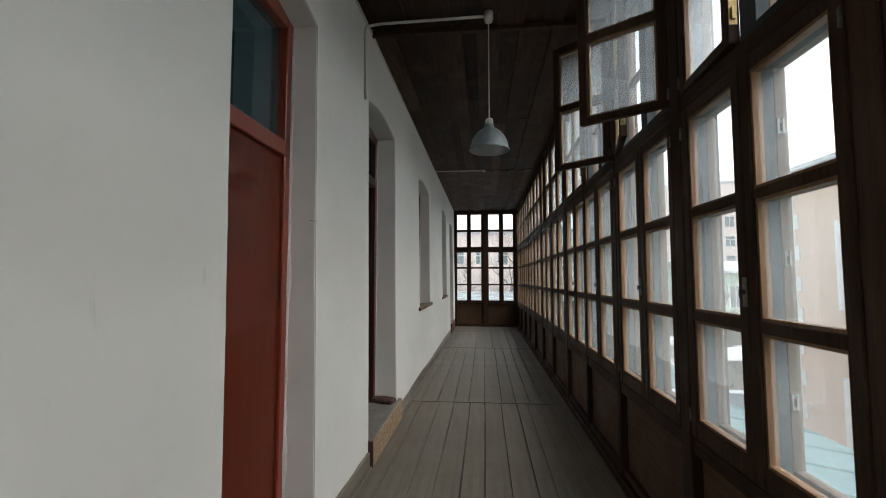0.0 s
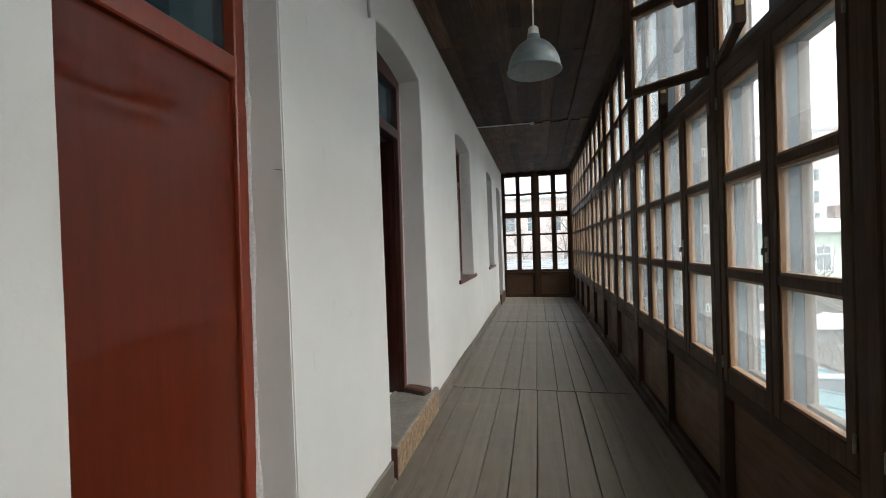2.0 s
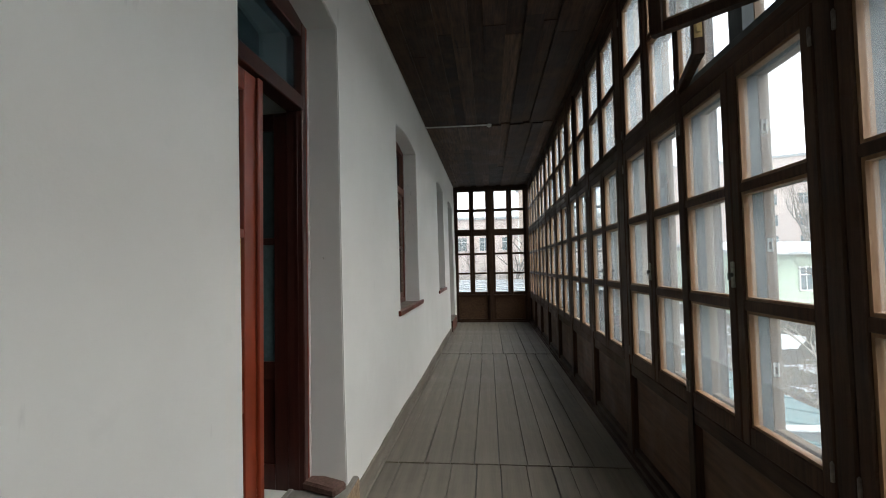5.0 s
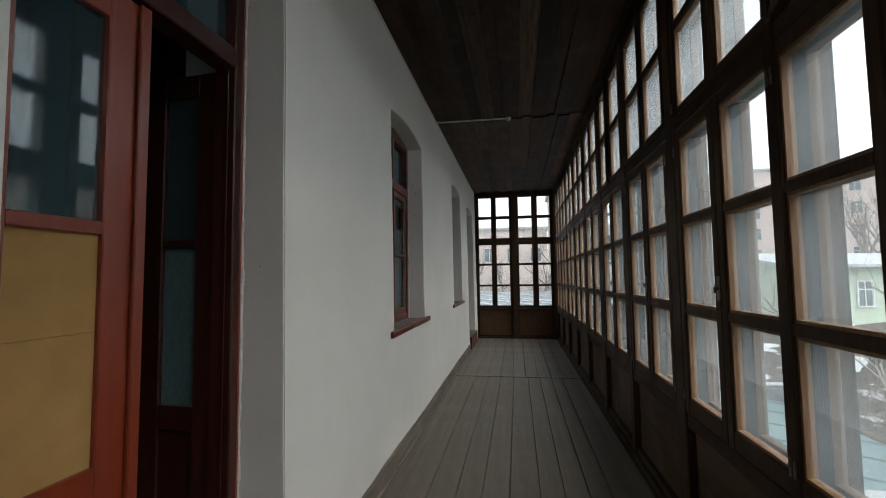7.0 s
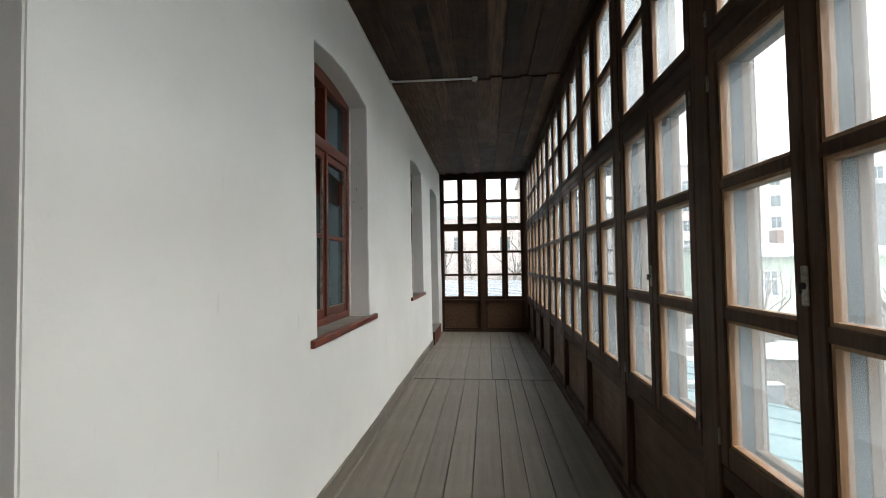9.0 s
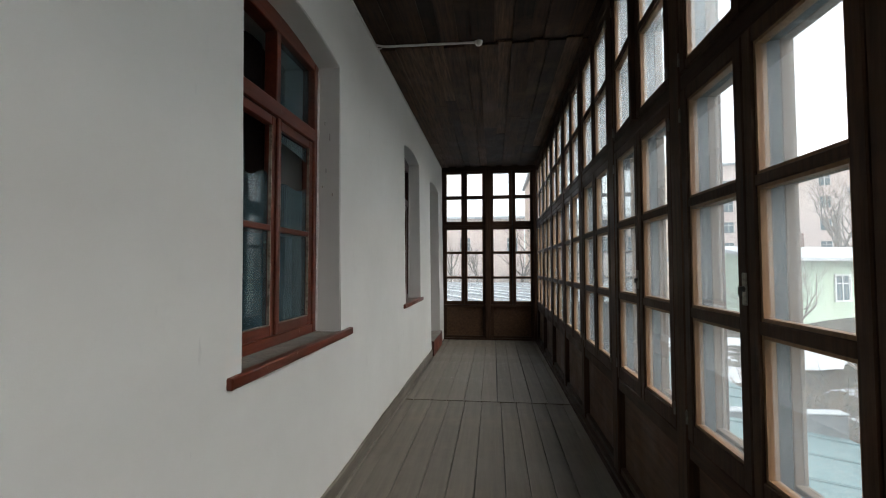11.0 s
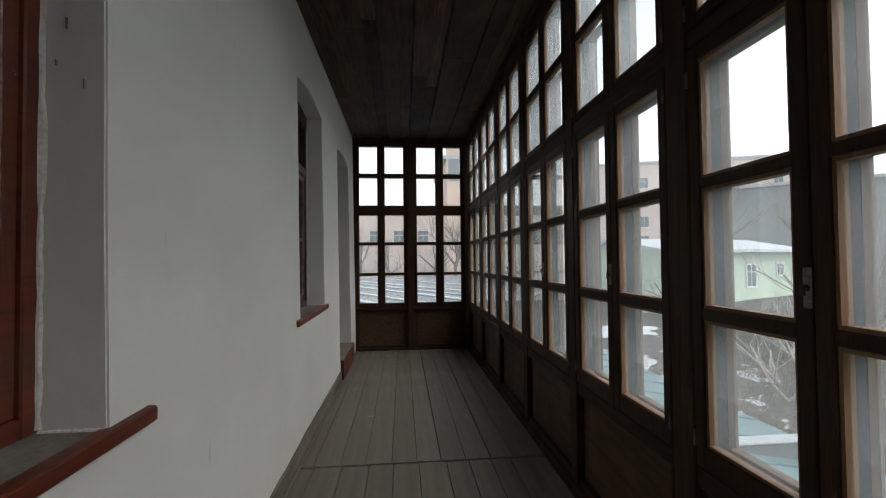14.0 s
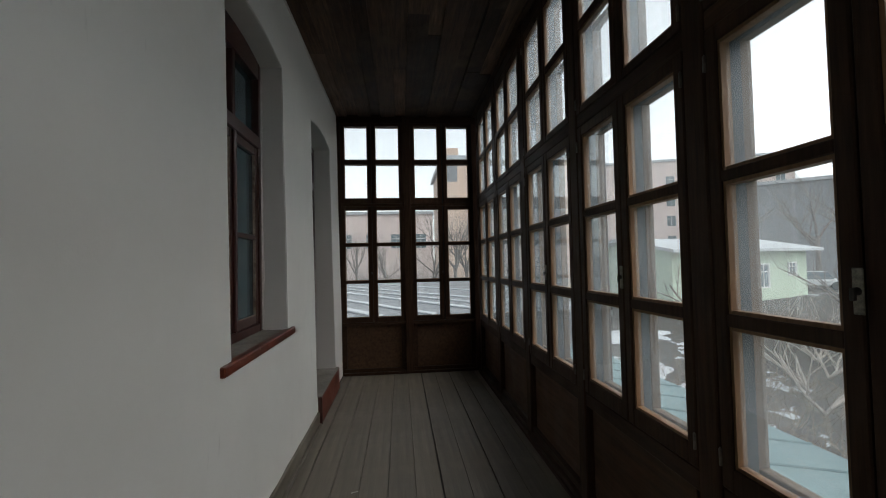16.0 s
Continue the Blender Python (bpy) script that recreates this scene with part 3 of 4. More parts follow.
def leaf_box(w, name, m, wd, h, mat, bands, st=0.09, t=0.045):
    """A panelled leaf hinged at y 0; bands: (z0, z1, material, thickness, kind)."""
    bm = bmesh.new()
    box(bm, -t, 0, 0, st, 0, h, bevel=0.004)
    box(bm, -t, 0, wd - st, wd, 0, h, bevel=0.004)
    ed = [0] + [v for q in bands for v in (q[0], q[1])] + [h]
    for a, b in zip(ed[::2], ed[1::2]):
        box(bm, -t + 0.002, -0.002, st - 0.001, wd - st + 0.001, a, b, bevel=0.003)
    d = part(name, bm, mat, w, m=m)
    for z0, z1, pm, pt, kind in bands:
        cut = [z0 - 0.01, z1 + 0.01] if pm is not CARDBOARD else [z0 - 0.01, z0 + 0.385, z0 + 0.3865, z1 + 0.01]
        q = part(kind, boxes(*[(-t / 2 - pt / 2, -t / 2 + pt / 2, st - 0.01, wd - st + 0.01, u, v) for u, v in zip(cut[::2], cut[1::2])]), pm, d)
        if kind == "pane":
            q.visible_shadow = False
    return d


def facing_sheet(x, y0, y1, z0, z1):
    """Thin sheet nailed over the door, rippled where it has come loose near the top."""
    bm = bmesh.new()
    ny, nz = 26, 90
    vs = []
    for j in range(nz + 1):
        z = z0 + (z1 - z0) * j / nz
        row = []
        for i in range(ny + 1):
            u = i / ny
            edge = min(1.0, 8 * u, 8 * (1 - u), 10 * j / nz, 10 * (1 - j / nz))
            loose = math.exp(-((z - 1.90) / 0.09) ** 2) * math.exp(-((u - 0.40) / 0.30) ** 2)
            y = y0 + (y1 - y0) * u
            d = 0.015 + edge * (0.036 * loose * noise.noise((y * 5 + z * 6, z * 24, 1.5)) + 0.0022 * noise.noise((y * 2, z * 2.4, 5.0)) + 0.004 * math.exp(-((z - 1.18 - 0.05 * u) / 0.025) ** 2))
            row.append(bm.verts.new((x + max(d, 0.004), y, z)))
        vs.append(row)
    for r, q in zip(vs, vs[1:]):
        for i in range(ny):
            bm.faces.new((r[i], r[i + 1], q[i + 1], q[i]))
    bmesh.ops.solidify(bm, geom=bm.faces[:], thickness=0.002)
    bmesh.ops.recalc_face_normals(bm, faces=bm.faces)
    return bm


def door_one():
    a, b, s = OPENINGS[0]
    xf = -0.972
    w = thing("door_1", 0, 0, 0, "closed red-brown painted flush door with a dark glazed transom", "door", "", "structure")
    opening_frame(w, a, b, s, RED, 2.085, XF=xf)
    bm = boxes((xf - 0.075, xf - 0.03, a + 0.067, b - 0.067, s + 0.01, 2.082), bevel=0.004)
    d = part("leaf", bm, RED, w)
    part("facing_sheet", facing_sheet(xf - 0.03, a + 0.075, b - 0.072, s + 0.015, 2.078), RED, d, "rippled painted sheet", True)
    q = part("pane", boxes((xf - 0.05, xf - 0.046, a + 0.06, b - 0.06, 2.165, 2.82)), GLASS_OLD, w)
    part("threshold", boxes((-1.12, X_WALL - 0.01, a, b, 0.17, 0.205), bevel=0.006), STEP_TOP, w)


TEAL_DARK = mottled("dark_green_painted_board", (0.035, 0.06, 0.06), (0.055, 0.085, 0.085), 0.5, 2, 30)


def door_two():
    a, b, s = OPENINGS[1]
    w = thing("door_2", 0, 0, 0, "red-brown double door, one leaf ajar and shade-coloured, under a glazed transom", "door", "", "structure")
    # the frame's shade is put into its colour; the edge strip keeps plain RED
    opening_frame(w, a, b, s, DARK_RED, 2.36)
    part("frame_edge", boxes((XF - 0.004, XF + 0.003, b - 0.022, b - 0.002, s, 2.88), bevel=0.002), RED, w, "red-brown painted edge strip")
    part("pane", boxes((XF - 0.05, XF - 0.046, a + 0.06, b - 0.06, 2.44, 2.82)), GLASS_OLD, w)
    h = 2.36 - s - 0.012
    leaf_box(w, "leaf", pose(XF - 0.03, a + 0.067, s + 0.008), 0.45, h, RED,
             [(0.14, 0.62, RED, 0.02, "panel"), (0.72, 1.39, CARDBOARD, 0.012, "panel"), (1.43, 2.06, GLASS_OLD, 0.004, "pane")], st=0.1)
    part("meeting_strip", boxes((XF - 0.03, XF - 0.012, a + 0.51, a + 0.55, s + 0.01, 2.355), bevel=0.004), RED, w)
    # open leaf coloured darker than the closed one, as it stands in shade
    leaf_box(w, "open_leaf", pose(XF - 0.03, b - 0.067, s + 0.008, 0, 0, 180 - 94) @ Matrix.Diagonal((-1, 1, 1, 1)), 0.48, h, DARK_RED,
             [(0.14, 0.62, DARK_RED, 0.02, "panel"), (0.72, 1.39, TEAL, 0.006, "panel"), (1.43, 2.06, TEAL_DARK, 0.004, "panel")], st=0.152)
    part("threshold", boxes((-1.12, -1.087, a, b, 0.17, 0.215), bevel=0.006), STEP_TOP, w)


def door_three():
    a, b, s = OPENINGS[4]
    w = thing("door_3", 0, 0, 0, "closed red-brown painted door at the end of the veranda", "door", "", "structure")
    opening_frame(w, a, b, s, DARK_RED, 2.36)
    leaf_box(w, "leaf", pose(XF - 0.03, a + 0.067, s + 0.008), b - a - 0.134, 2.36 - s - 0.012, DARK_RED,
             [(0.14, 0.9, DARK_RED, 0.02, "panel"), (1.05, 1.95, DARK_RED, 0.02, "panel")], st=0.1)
    part("pane", boxes((XF - 0.05, XF - 0.046, a + 0.06, b - 0.06, 2.44, 2.80)), GLASS_OLD, w)


door_one()
door_two()
door_three()


def broken_pane(y0, y1, z0, z1, holes, x, parent, seed):
    """Glass left in the frame: columns of the pane cut along a jagged line."""
    rng = random.Random(seed)
    bm = bmesh.new()
    n = 14
    for i in range(n):
        ya, yb = y0 + (y1 - y0) * i / n, y0 + (y1 - y0) * (i + 1) / n
        ua, ub = i / n, (i + 1) / n
        za, zb = holes(ua), holes(ub)
        for lo0, lo1, hi0, hi1 in ((z0, z0, za[0], zb[0]), (za[1], zb[1], z1, z1)):
            if max(hi0 - lo0, hi1 - lo1) < 0.004:
                continue
            v = [bm.verts.new((x, ya, lo0)), bm.verts.new((x, yb, lo1)), bm.verts.new((x, yb, hi1)), bm.verts.new((x, ya, hi0))]
            f = bm.faces.new(v)
            r = bmesh.ops.extrude_face_region(bm, geom=[f])
            for q in r["geom"]:
                if isinstance(q, bmesh.types.BMVert):
                    q.co.x -= 0.003
    p = part("broken_pane", bm, GLASS_OLD, parent, "dusty glass with a jagged hole")
    p.visible_shadow = False


PUTTY = mottled("cracked_cream_putty", (0.10, 0.045, 0.028), (0.42, 0.36, 0.29), 0.9, 16, 60, 0.5)


def wall_window(name, o, mid, broken, label, RED_WORN=RED_WORN):
    a, b, s = o
    xf = -0.985
    w = thing(name, 0, 0, 0, label, "window", "inner windows", "structure")
    part("frame", boxes((xf - 0.09, xf, a - 0.005, a + 0.06, s + 0.03, 2.98), (xf - 0.09, xf, b - 0.06, b + 0.005, s + 0.03, 2.98),
                        (xf - 0.089, xf - 0.001, a + 0.06, b - 0.06, SPRING - 0.04, 2.99), (xf - 0.089, xf - 0.001, a + 0.06, b - 0.06, s + 0.03, s + 0.085),
                        (xf - 0.088, xf + 0.004, a + 0.06, b - 0.06, 2.30, 2.385), bevel=0.005), RED_WORN, w)
    part("transom_bar", boxes((xf - 0.08, xf - 0.004, mid - 0.022, mid + 0.022, 2.385, SPRING - 0.04), bevel=0.004), RED_WORN, w)
    for k, (ya, yb) in enumerate(((a + 0.062, mid - 0.002), (mid + 0.002, b - 0.062))):
        if not (broken and k == 0):
            part("pane", boxes((xf - 0.05, xf - 0.046, ya - 0.01, yb + 0.01, 2.38, SPRING - 0.03)), GLASS_OLD, w)
        st = 0.048
        zr = 1.66
        c = part("casement", boxes((xf - 0.06, xf - 0.012, ya, ya + st, s + 0.087, 2.298), (xf - 0.06, xf - 0.012, yb - st, yb, s + 0.087, 2.298),
                                   (xf - 0.059, xf - 0.013, ya + st, yb - st, s + 0.087, s + 0.145), (xf - 0.059, xf - 0.013, ya + st, yb - st, 2.245, 2.298),
                                   (xf - 0.058, xf - 0.014, ya + st, yb - st, zr, zr + 0.032), bevel=0.004), RED_WORN, w)
        part("putty", boxes((xf - 0.03, xf - 0.0135, ya + st - 0.002, ya + st + 0.004, s + 0.145, 2.245), (xf - 0.03, xf - 0.0135, yb - st - 0.004, yb - st + 0.002, s + 0.145, 2.245), (xf - 0.03, xf - 0.0135, ya + st + 0.004, yb - st - 0.004, s + 0.144, s + 0.149)), PUTTY, c, "old cracked putty")
        q = part("pane", boxes((xf - 0.038, xf - 0.034, ya + st - 0.006, yb - st + 0.006, s + 0.14, zr + 0.004)), GLASS_OLD, c)
        q.visible_shadow = False
        if broken and k == 0:
            broken_pane(ya + st, yb - st, zr + 0.03, 2.25, lambda u: (zr + 0.03 + (0.58 if u < 0.42 else 0.27 + 0.025 * math.sin(u * 9)), 2.25), xf - 0.035, c, 3)
        elif broken:
            broken_pane(ya + st, yb - st, zr + 0.03, 2.25, lambda u: (1.93 + 0.035 * u + 0.014 * math.sin(u * 7), 2.20 - 0.05 * u), xf - 0.035, c, 5)
        else:
            q = part("pane", boxes((xf - 0.038, xf - 0.034, ya + st - 0.006, yb - st + 0.006, zr + 0.028, 2.25)), GLASS_OLD, c)
            q.visible_shadow = False
    part("astragal", boxes((xf - 0.014, xf + 0.006, mid - 0.018, mid + 0.018, s + 0.09, 2.297), bevel=0.005), RED_WORN, w)
    return w


wall_window("window_%d" % (len(BAYS) + 3), (5.70, 6.80, 1.0), 6.25, True, "red-brown painted casement window with broken upper panes")
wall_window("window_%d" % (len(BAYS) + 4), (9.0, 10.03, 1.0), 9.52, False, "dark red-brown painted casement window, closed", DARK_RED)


def sill(y0, y1, o, label):
    a, b, s = o
    t = thing("window_sill", -0.85, (y0 + y1) / 2, s, label, "window sill", "inner window sills", "structure")
    bm = boxes((-0.15, 0.03, a + 0.001 - (y0 + y1) / 2, b - 0.001 - (y0 + y1) / 2, -0.005, 0.03), bevel=0.004)
    part("board", bm, STEP_TOP, t, "dusty grey-brown board")
    bm = boxes((0.012, 0.062, y0 - (y0 + y1) / 2, y1 - (y0 + y1) / 2, -0.014, 0.034), bevel=0.006)
    part("nosing", bm, RED_WORN, t, "worn red-brown painted nosing")


sill(5.535, 6.985, OPENINGS[2], "dusty board window sill with a worn red-brown edge")
sill(8.84, 10.13, OPENINGS[3], "dusty board window sill with a worn red-brown edge")


# brown curtain behind the broken window; teal sheets paint the glass's reflected tint
TEAL_SHEET = mottled("teal_reflection_sheet", (0.035, 0.075, 0.085), (0.07, 0.13, 0.14), 0.95, 2, 60)


def curtain(y0, y1, z0, z1, x, mat, label):
    bm = bmesh.new()
    n = 60
    cols = []
    for i in range(n + 1):
        y = y0 + (y1 - y0) * i / n
        dx = 0.022 * math.sin(i * 0.37 + 0.8 * math.sin(i * 0.11)) + 0.006 * math.sin(i * 0.9)
        cols.append([bm.verts.new((x + dx * (0.6 + 0.4 * (z1 - z) / (z1 - z0)), y, z)) for z in (z1, (z0 + z1) / 2, z0)])
    for u, v in zip(cols, cols[1:]):
        for k in range(2):
            bm.faces.new((u[k], u[k + 1], v[k + 1], v[k]))
    r = bmesh.ops.solidify(bm, geom=bm.faces[:], thickness=0.004)
    ob = part("curtain", bm, mat, None, smooth=True)
    tagged(ob, label, "curtain")


curtain(5.74, 6.77, 1.62, 2.86, -1.24, CURTAIN, "dark brown curtain hanging behind the broken window")
# added sheets: their teal stands in for reflections on the panes
curtain(5.72, 6.80, 1.10, 1.66, -1.16, TEAL_SHEET, "dark teal sheet added for the reflected tint of the old window glass")
curtain(2.9, 3.5, 1.4, 2.55, -1.34, TEAL_SHEET, "dark teal sheet added behind the door glass")


# ---- steps before the doors ----
def step(y0, y1, h, front, name_label, x1=-0.765):
    t = thing("door_step", x1, (y0 + y1) / 2, 0, name_label, "step", "door steps")
    hw = (y1 - y0) / 2
    part("tread", boxes((-0.345, -0.004, -hw, hw, h - 0.03, h + 0.008), bevel=0.006), STEP_TOP, t, "dusty grey tread")
    part("riser", boxes((-0.024, 0.0, -hw + 0.021, hw - 0.004, 0.001, h - 0.004), bevel=0.003), front, t)
    part("end_board", boxes((-0.09, 0.002, -hw - 0.002, -hw + 0.02, 0.0, h - 0.004), bevel=0.002), DARK_RED, t)
    part("end_board", boxes((-0.075, -0.025, hw - 0.025, hw - 0.003, 0.0, h - 0.032), bevel=0.002), DARK_RED, t)
    return t


step(2.93, 4.11, 0.20, OSB, "low wooden door step with a raw chipboard riser")
step(11.03, 12.2, 0.25, RED_WORN, "low wooden door step with a red-brown riser")

# brick on the step
bm = boxes((-0.055, 0.055, -0.115, 0.115, 0.0, 0.05), bevel=0.012)
bmesh.ops.subdivide_edges(bm, edges=bm.edges[:], cuts=2)
for v in bm.verts:
    v.co += Vector(noise.noise_vector(v.co * 22)) * 0.004
    v.co.z = max(v.co.z, 0)
ob = part("loose_brick", bm, BRICK, None, smooth=False, m=pose(-0.915, 3.93, 0.208, 0, 0, 70))
tagged(ob, "old worn brick lying on the door step", "brick")

# skirting along the plaster
def baseboard(y0, y1, h):
    bm = boxes((X_WALL - 0.02, X_WALL + 0.035, y0, y1, 0.0, 0.02), bevel=0.005)
    n = max(2, int((y1 - y0) / 0.12))
    prev = None
    for i in range(n + 1):
        y = y0 + (y1 - y0) * i / n
        top = h + 0.022 * noise.noise((y * 0.8, 2.0, 0)) + 0.008 * noise.noise((y * 5, 7.0, 0))
        out = X_WALL + 0.016 + 0.004 * noise.noise((y * 1.7, 4.0, 0))
        row = [bm.verts.new(c) for c in ((X_WALL - 0.02, y, 0.01), (out, y, 0.01), (out, y, top - 0.008), (out - 0.007, y, top), (X_WALL - 0.02, y, top))]
        if prev:
            for k in range(4):
                bm.faces.new((prev[k], prev[k + 1], row[k + 1], row[k]))
        else:
            bm.faces.new(row)
        prev = row
    bm.faces.new(prev)
    bmesh.ops.recalc_face_normals(bm, faces=bm.faces)
    tagged(part("baseboard", bm, FLOOR, None), "worn brown wooden baseboard along the plaster", "baseboard", kind="structure")


for y0, y1, h in ((Y_BACK, 2.92, 0.13), (4.12, 11.0, 0.125)):
    baseboard(y0, y1, h)


# ---- ceiling lamp and conduits ----
def lamp(x, y, z_rim, z_rose):
    t = thing("pendant_lamp", x, y, z_rose, "grey enamel dome pendant lamp on a thin cord", "lamp")
    d = z_rim - z_rose
    prof = [(0.150, 0.0), (0.151, 0.006), (0.145, 0.012), (0.141, 0.038), (0.132, 0.07), (0.116, 0.104), (0.093, 0.134), (0.066, 0.156), (0.045, 0.17), (0.036, 0.182), (0.034, 0.20)]
    bm = turned(bmesh.new(), prof, 40)
    s = part("shade", bm, ENAMEL, t, "grey enamel dome", True, pose(0, 0, d))
    inner = [(r - 0.003, h) for r, h in prof[:-1]]
    part("shade_lining", turned(bmesh.new(), inner[::-1], 40), ENAMEL_IN, s, "pale inside", True)
    part("collar", turned(bmesh.new(), [(0.0, 0.245), (0.022, 0.245), (0.028, 0.238), (0.030, 0.215), (0.034, 0.198), (0.02, 0.196), (0.0, 0.196)], 20), PVC, t, "", True, pose(0, 0, d))
    part("cord", tube(bmesh.new(), [(0, 0, d + 0.244), (0, 0, -0.03)], 0.004, 8), PVC, t)
    part("socket", turned(bmesh.new(), [(0.0, 0.19), (0.026, 0.19), (0.024, 0.12), (0.02, 0.11), (0.0, 0.11)], 20), PVC, t, "", True, pose(0, 0, d))
    rose(t, 0)


def rose(t, dz):
    part("ceiling_rose", turned(bmesh.new(), [(0.0, -0.06), (0.012, -0.058), (0.03, -0.045), (0.036, -0.02), (0.036, 0.03), (0.0, 0.03)], 20), PVC, t, "", True, pose(0, 0, dz))


lamp(0.128, 2.83, 2.39, 3.44)
t = thing("ceiling_rose", 0.087, 7.80, 3.50, "off-white ceiling rose without a lamp", "ceiling rose")
rose(t, 0)


def conduit(name, pts, r, label):
    tagged(part(name, tube(bmesh.new(), pts, r, 8), PVC, None, smooth=True), label, "conduit")


conduit("cable_conduit", [(0.10, 2.85, 3.452), (-0.72, 2.87, 3.45), (-0.80, 2.87, 3.44), (-0.829, 2.84, 3.41), (-0.832, 2.815, 3.36), (-0.825, 2.815, 2.9), (-0.822, 2.82, 2.82)], 0.011, "off-white cable conduit across the ceiling and down the plaster")
conduit("cable_conduit", [(0.06, 7.80, 3.475), (-0.76, 7.76, 3.465), (-0.83, 7.70, 3.45)], 0.011, "off-white cable conduit across the ceiling")
conduit("cable", [(X_WALL - 0.037, -2, 3.462), (X_WALL - 0.035, 3, 3.466), (X_WALL - 0.037, 7, 3.458), (X_WALL - 0.035, 12.6, 3.464)], 0.009, "thin pale cable along the top of the plaster")


# crumbled plaster along the frames
def filler(y, z0, z1, x, seed, side=-1, wide=0.03):
    rng = random.Random(seed)
    bm = bmesh.new()
    n = 46
    prev = None
    for i in range(n + 1):
        z = z0 + (z1 - z0) * i / n
        w = 0.009 + wide * max(0, noise.noise((z * 3.1, seed, 0))) + 0.010 * noise.noise((z * 17, seed, 4))
        d = 0.008 + 0.004 * noise.noise((z * 9, seed, 8))
        row = [bm.verts.new((x - 0.002, y + side * 0.002, z)), bm.verts.new((x + max(w, 0.004), y + side * 0.001, z)), bm.verts.new((x + max(w, 0.004) * 0.6, y + side * d, z)), bm.verts.new((x - 0.002, y + side * (d + max(0.0, w * 0.4)), z))]
        if prev:
            for k in range(3):
                bm.faces.new((prev[k], prev[k + 1], row[k + 1], row[k]))
        prev = row
    bmesh.ops.recalc_face_normals(bm, faces=bm.faces)
    tagged(part("trim_filler", bm, FILLER, None), "ragged strip of pale filler plaster along a frame", "plaster", kind="structure")


def crumb_line(y, x0, x1, z, seed):
    bm = bmesh.new()
    n, prev = 26, None
    for i in range(n + 1):
        x = x0 + (x1 - x0) * i / n
        w = 0.006 + 0.007 * abs(noise.noise((x * 40, seed, 1))) + 0.004 * noise.noise((x * 120, seed, 3))
        row = [bm.verts.new((x, y + 0.002, z)), bm.verts.new((x, y - w, z + 0.001)), bm.verts.new((x, y - w * 0.6, z + w * 0.7)), bm.verts.new((x, y + 0.002, z + w * 1.1))]
        if prev:
            for k in range(3):
                bm.faces.new((prev[k], prev[k + 1], row[k + 1], row[k]))
        prev = row
    bmesh.ops.recalc_face_normals(bm, faces=bm.faces)
    tagged(part("trim_filler", bm, FILLER, None), "ragged line of pale plaster where the sill meets the reveal", "plaster", kind="structure")


FILLER = mottled("pale_filler_plaster", (0.50, 0.48, 0.46), (0.72, 0.70, 0.68), 0.9, 18, 90, 0.5)
for i, (o, x) in enumerate(((OPENINGS[0], -0.972), (OPENINGS[1], XF), (OPENINGS[2], -0.985), (OPENINGS[3], -0.985))):
    filler(o[1], o[2] + 0.04, 2.80, x, i + 2, wide=0.03 if i == 0 else 0.014)

for i, o in enumerate(OPENINGS[2:4]):
    crumb_line(o[1], -0.982, -0.822, 1.029, i + 11)

# bent nail left in the plaster
tagged(part("nail", tube(bmesh.new(), [(-0.845, 1.836, 1.744), (-0.817, 1.838, 1.742), (-0.812, 1.84, 1.738)], 0.0013, 6), STEEL, None), "bent steel nail sticking out of the plaster", "nail")

# scrap of paper on the boards
bm = bmesh.new()
v = [bm.verts.new(c) for c in ((0, 0, 0.004), (0.045, 0.006, 0.010), (0.05, 0.026, 0.005), (0.004, 0.022, 0.002))]
bm.faces.new(v)
bmesh.ops.solidify(bm, geom=bm.faces[:], thickness=0.001)
tagged(part("paper_scrap", bm, PVC, None, m=pose(-0.36, 9.72, 0.002)), "small white paper scrap lying on the floorboards", "scrap")


# ---- outside ----
SNOW = mottled("old_snow", (0.50, 0.52, 0.545), (0.68, 0.70, 0.72), 0.9, 2, 20)
ROOF_BLUE = mottled("turquoise_sheet_roof", (0.13, 0.235, 0.25), (0.20, 0.31, 0.325), 0.6, 1.2, 14, 0.1)
ROOF_GREY = mottled("grey_sheet_roof", (0.16, 0.17, 0.18), (0.27, 0.28, 0.29), 0.55, 0.8, 10, 0.1)
ROOF_PALE = mottled("snow_dusted_pale_roof", (0.40, 0.43, 0.45), (0.56, 0.58, 0.60), 0.7, 0.6, 8, 0.1)
PEACH = mottled("peach_render", (0.66, 0.49, 0.39), (0.75, 0.58, 0.47), 0.9, 0.5, 20)
PINK = mottled("faded_pink_render", (0.70, 0.57, 0.53), (0.80, 0.67, 0.62), 0.9, 0.3, 8)
GREENISH = mottled("pale_green_boards", (0.42, 0.52, 0.40), (0.54, 0.63, 0.51), 0.85, 0.5, 12)
CONCRETE = mottled("grey_concrete", (0.24, 0.25, 0.26), (0.33, 0.34, 0.36), 0.95, 0.15, 6)
WHITE = mottled("white_window_surround", (0.70, 0.70, 0.69), (0.82, 0.82, 0.81), 0.6, 3, 40, 0.05)
FARGLASS = mottled("dark_far_glass", (0.08, 0.12, 0.14), (0.16, 0.21, 0.23), 0.15, 1.5, 10, 0.02, 0.6)
BARK = mottled("bare_grey_bark", (0.15, 0.13, 0.115), (0.26, 0.23, 0.205), 0.9, 5, 40)
TWIG = mottled("dry_tan_twigs", (0.20, 0.155, 0.11), (0.34, 0.27, 0.20), 0.9, 3, 40)
CARPAINT = mottled("white_car_paint", (0.66, 0.67, 0.68), (0.74, 0.75, 0.76), 0.3, 3, 30, 0.02)
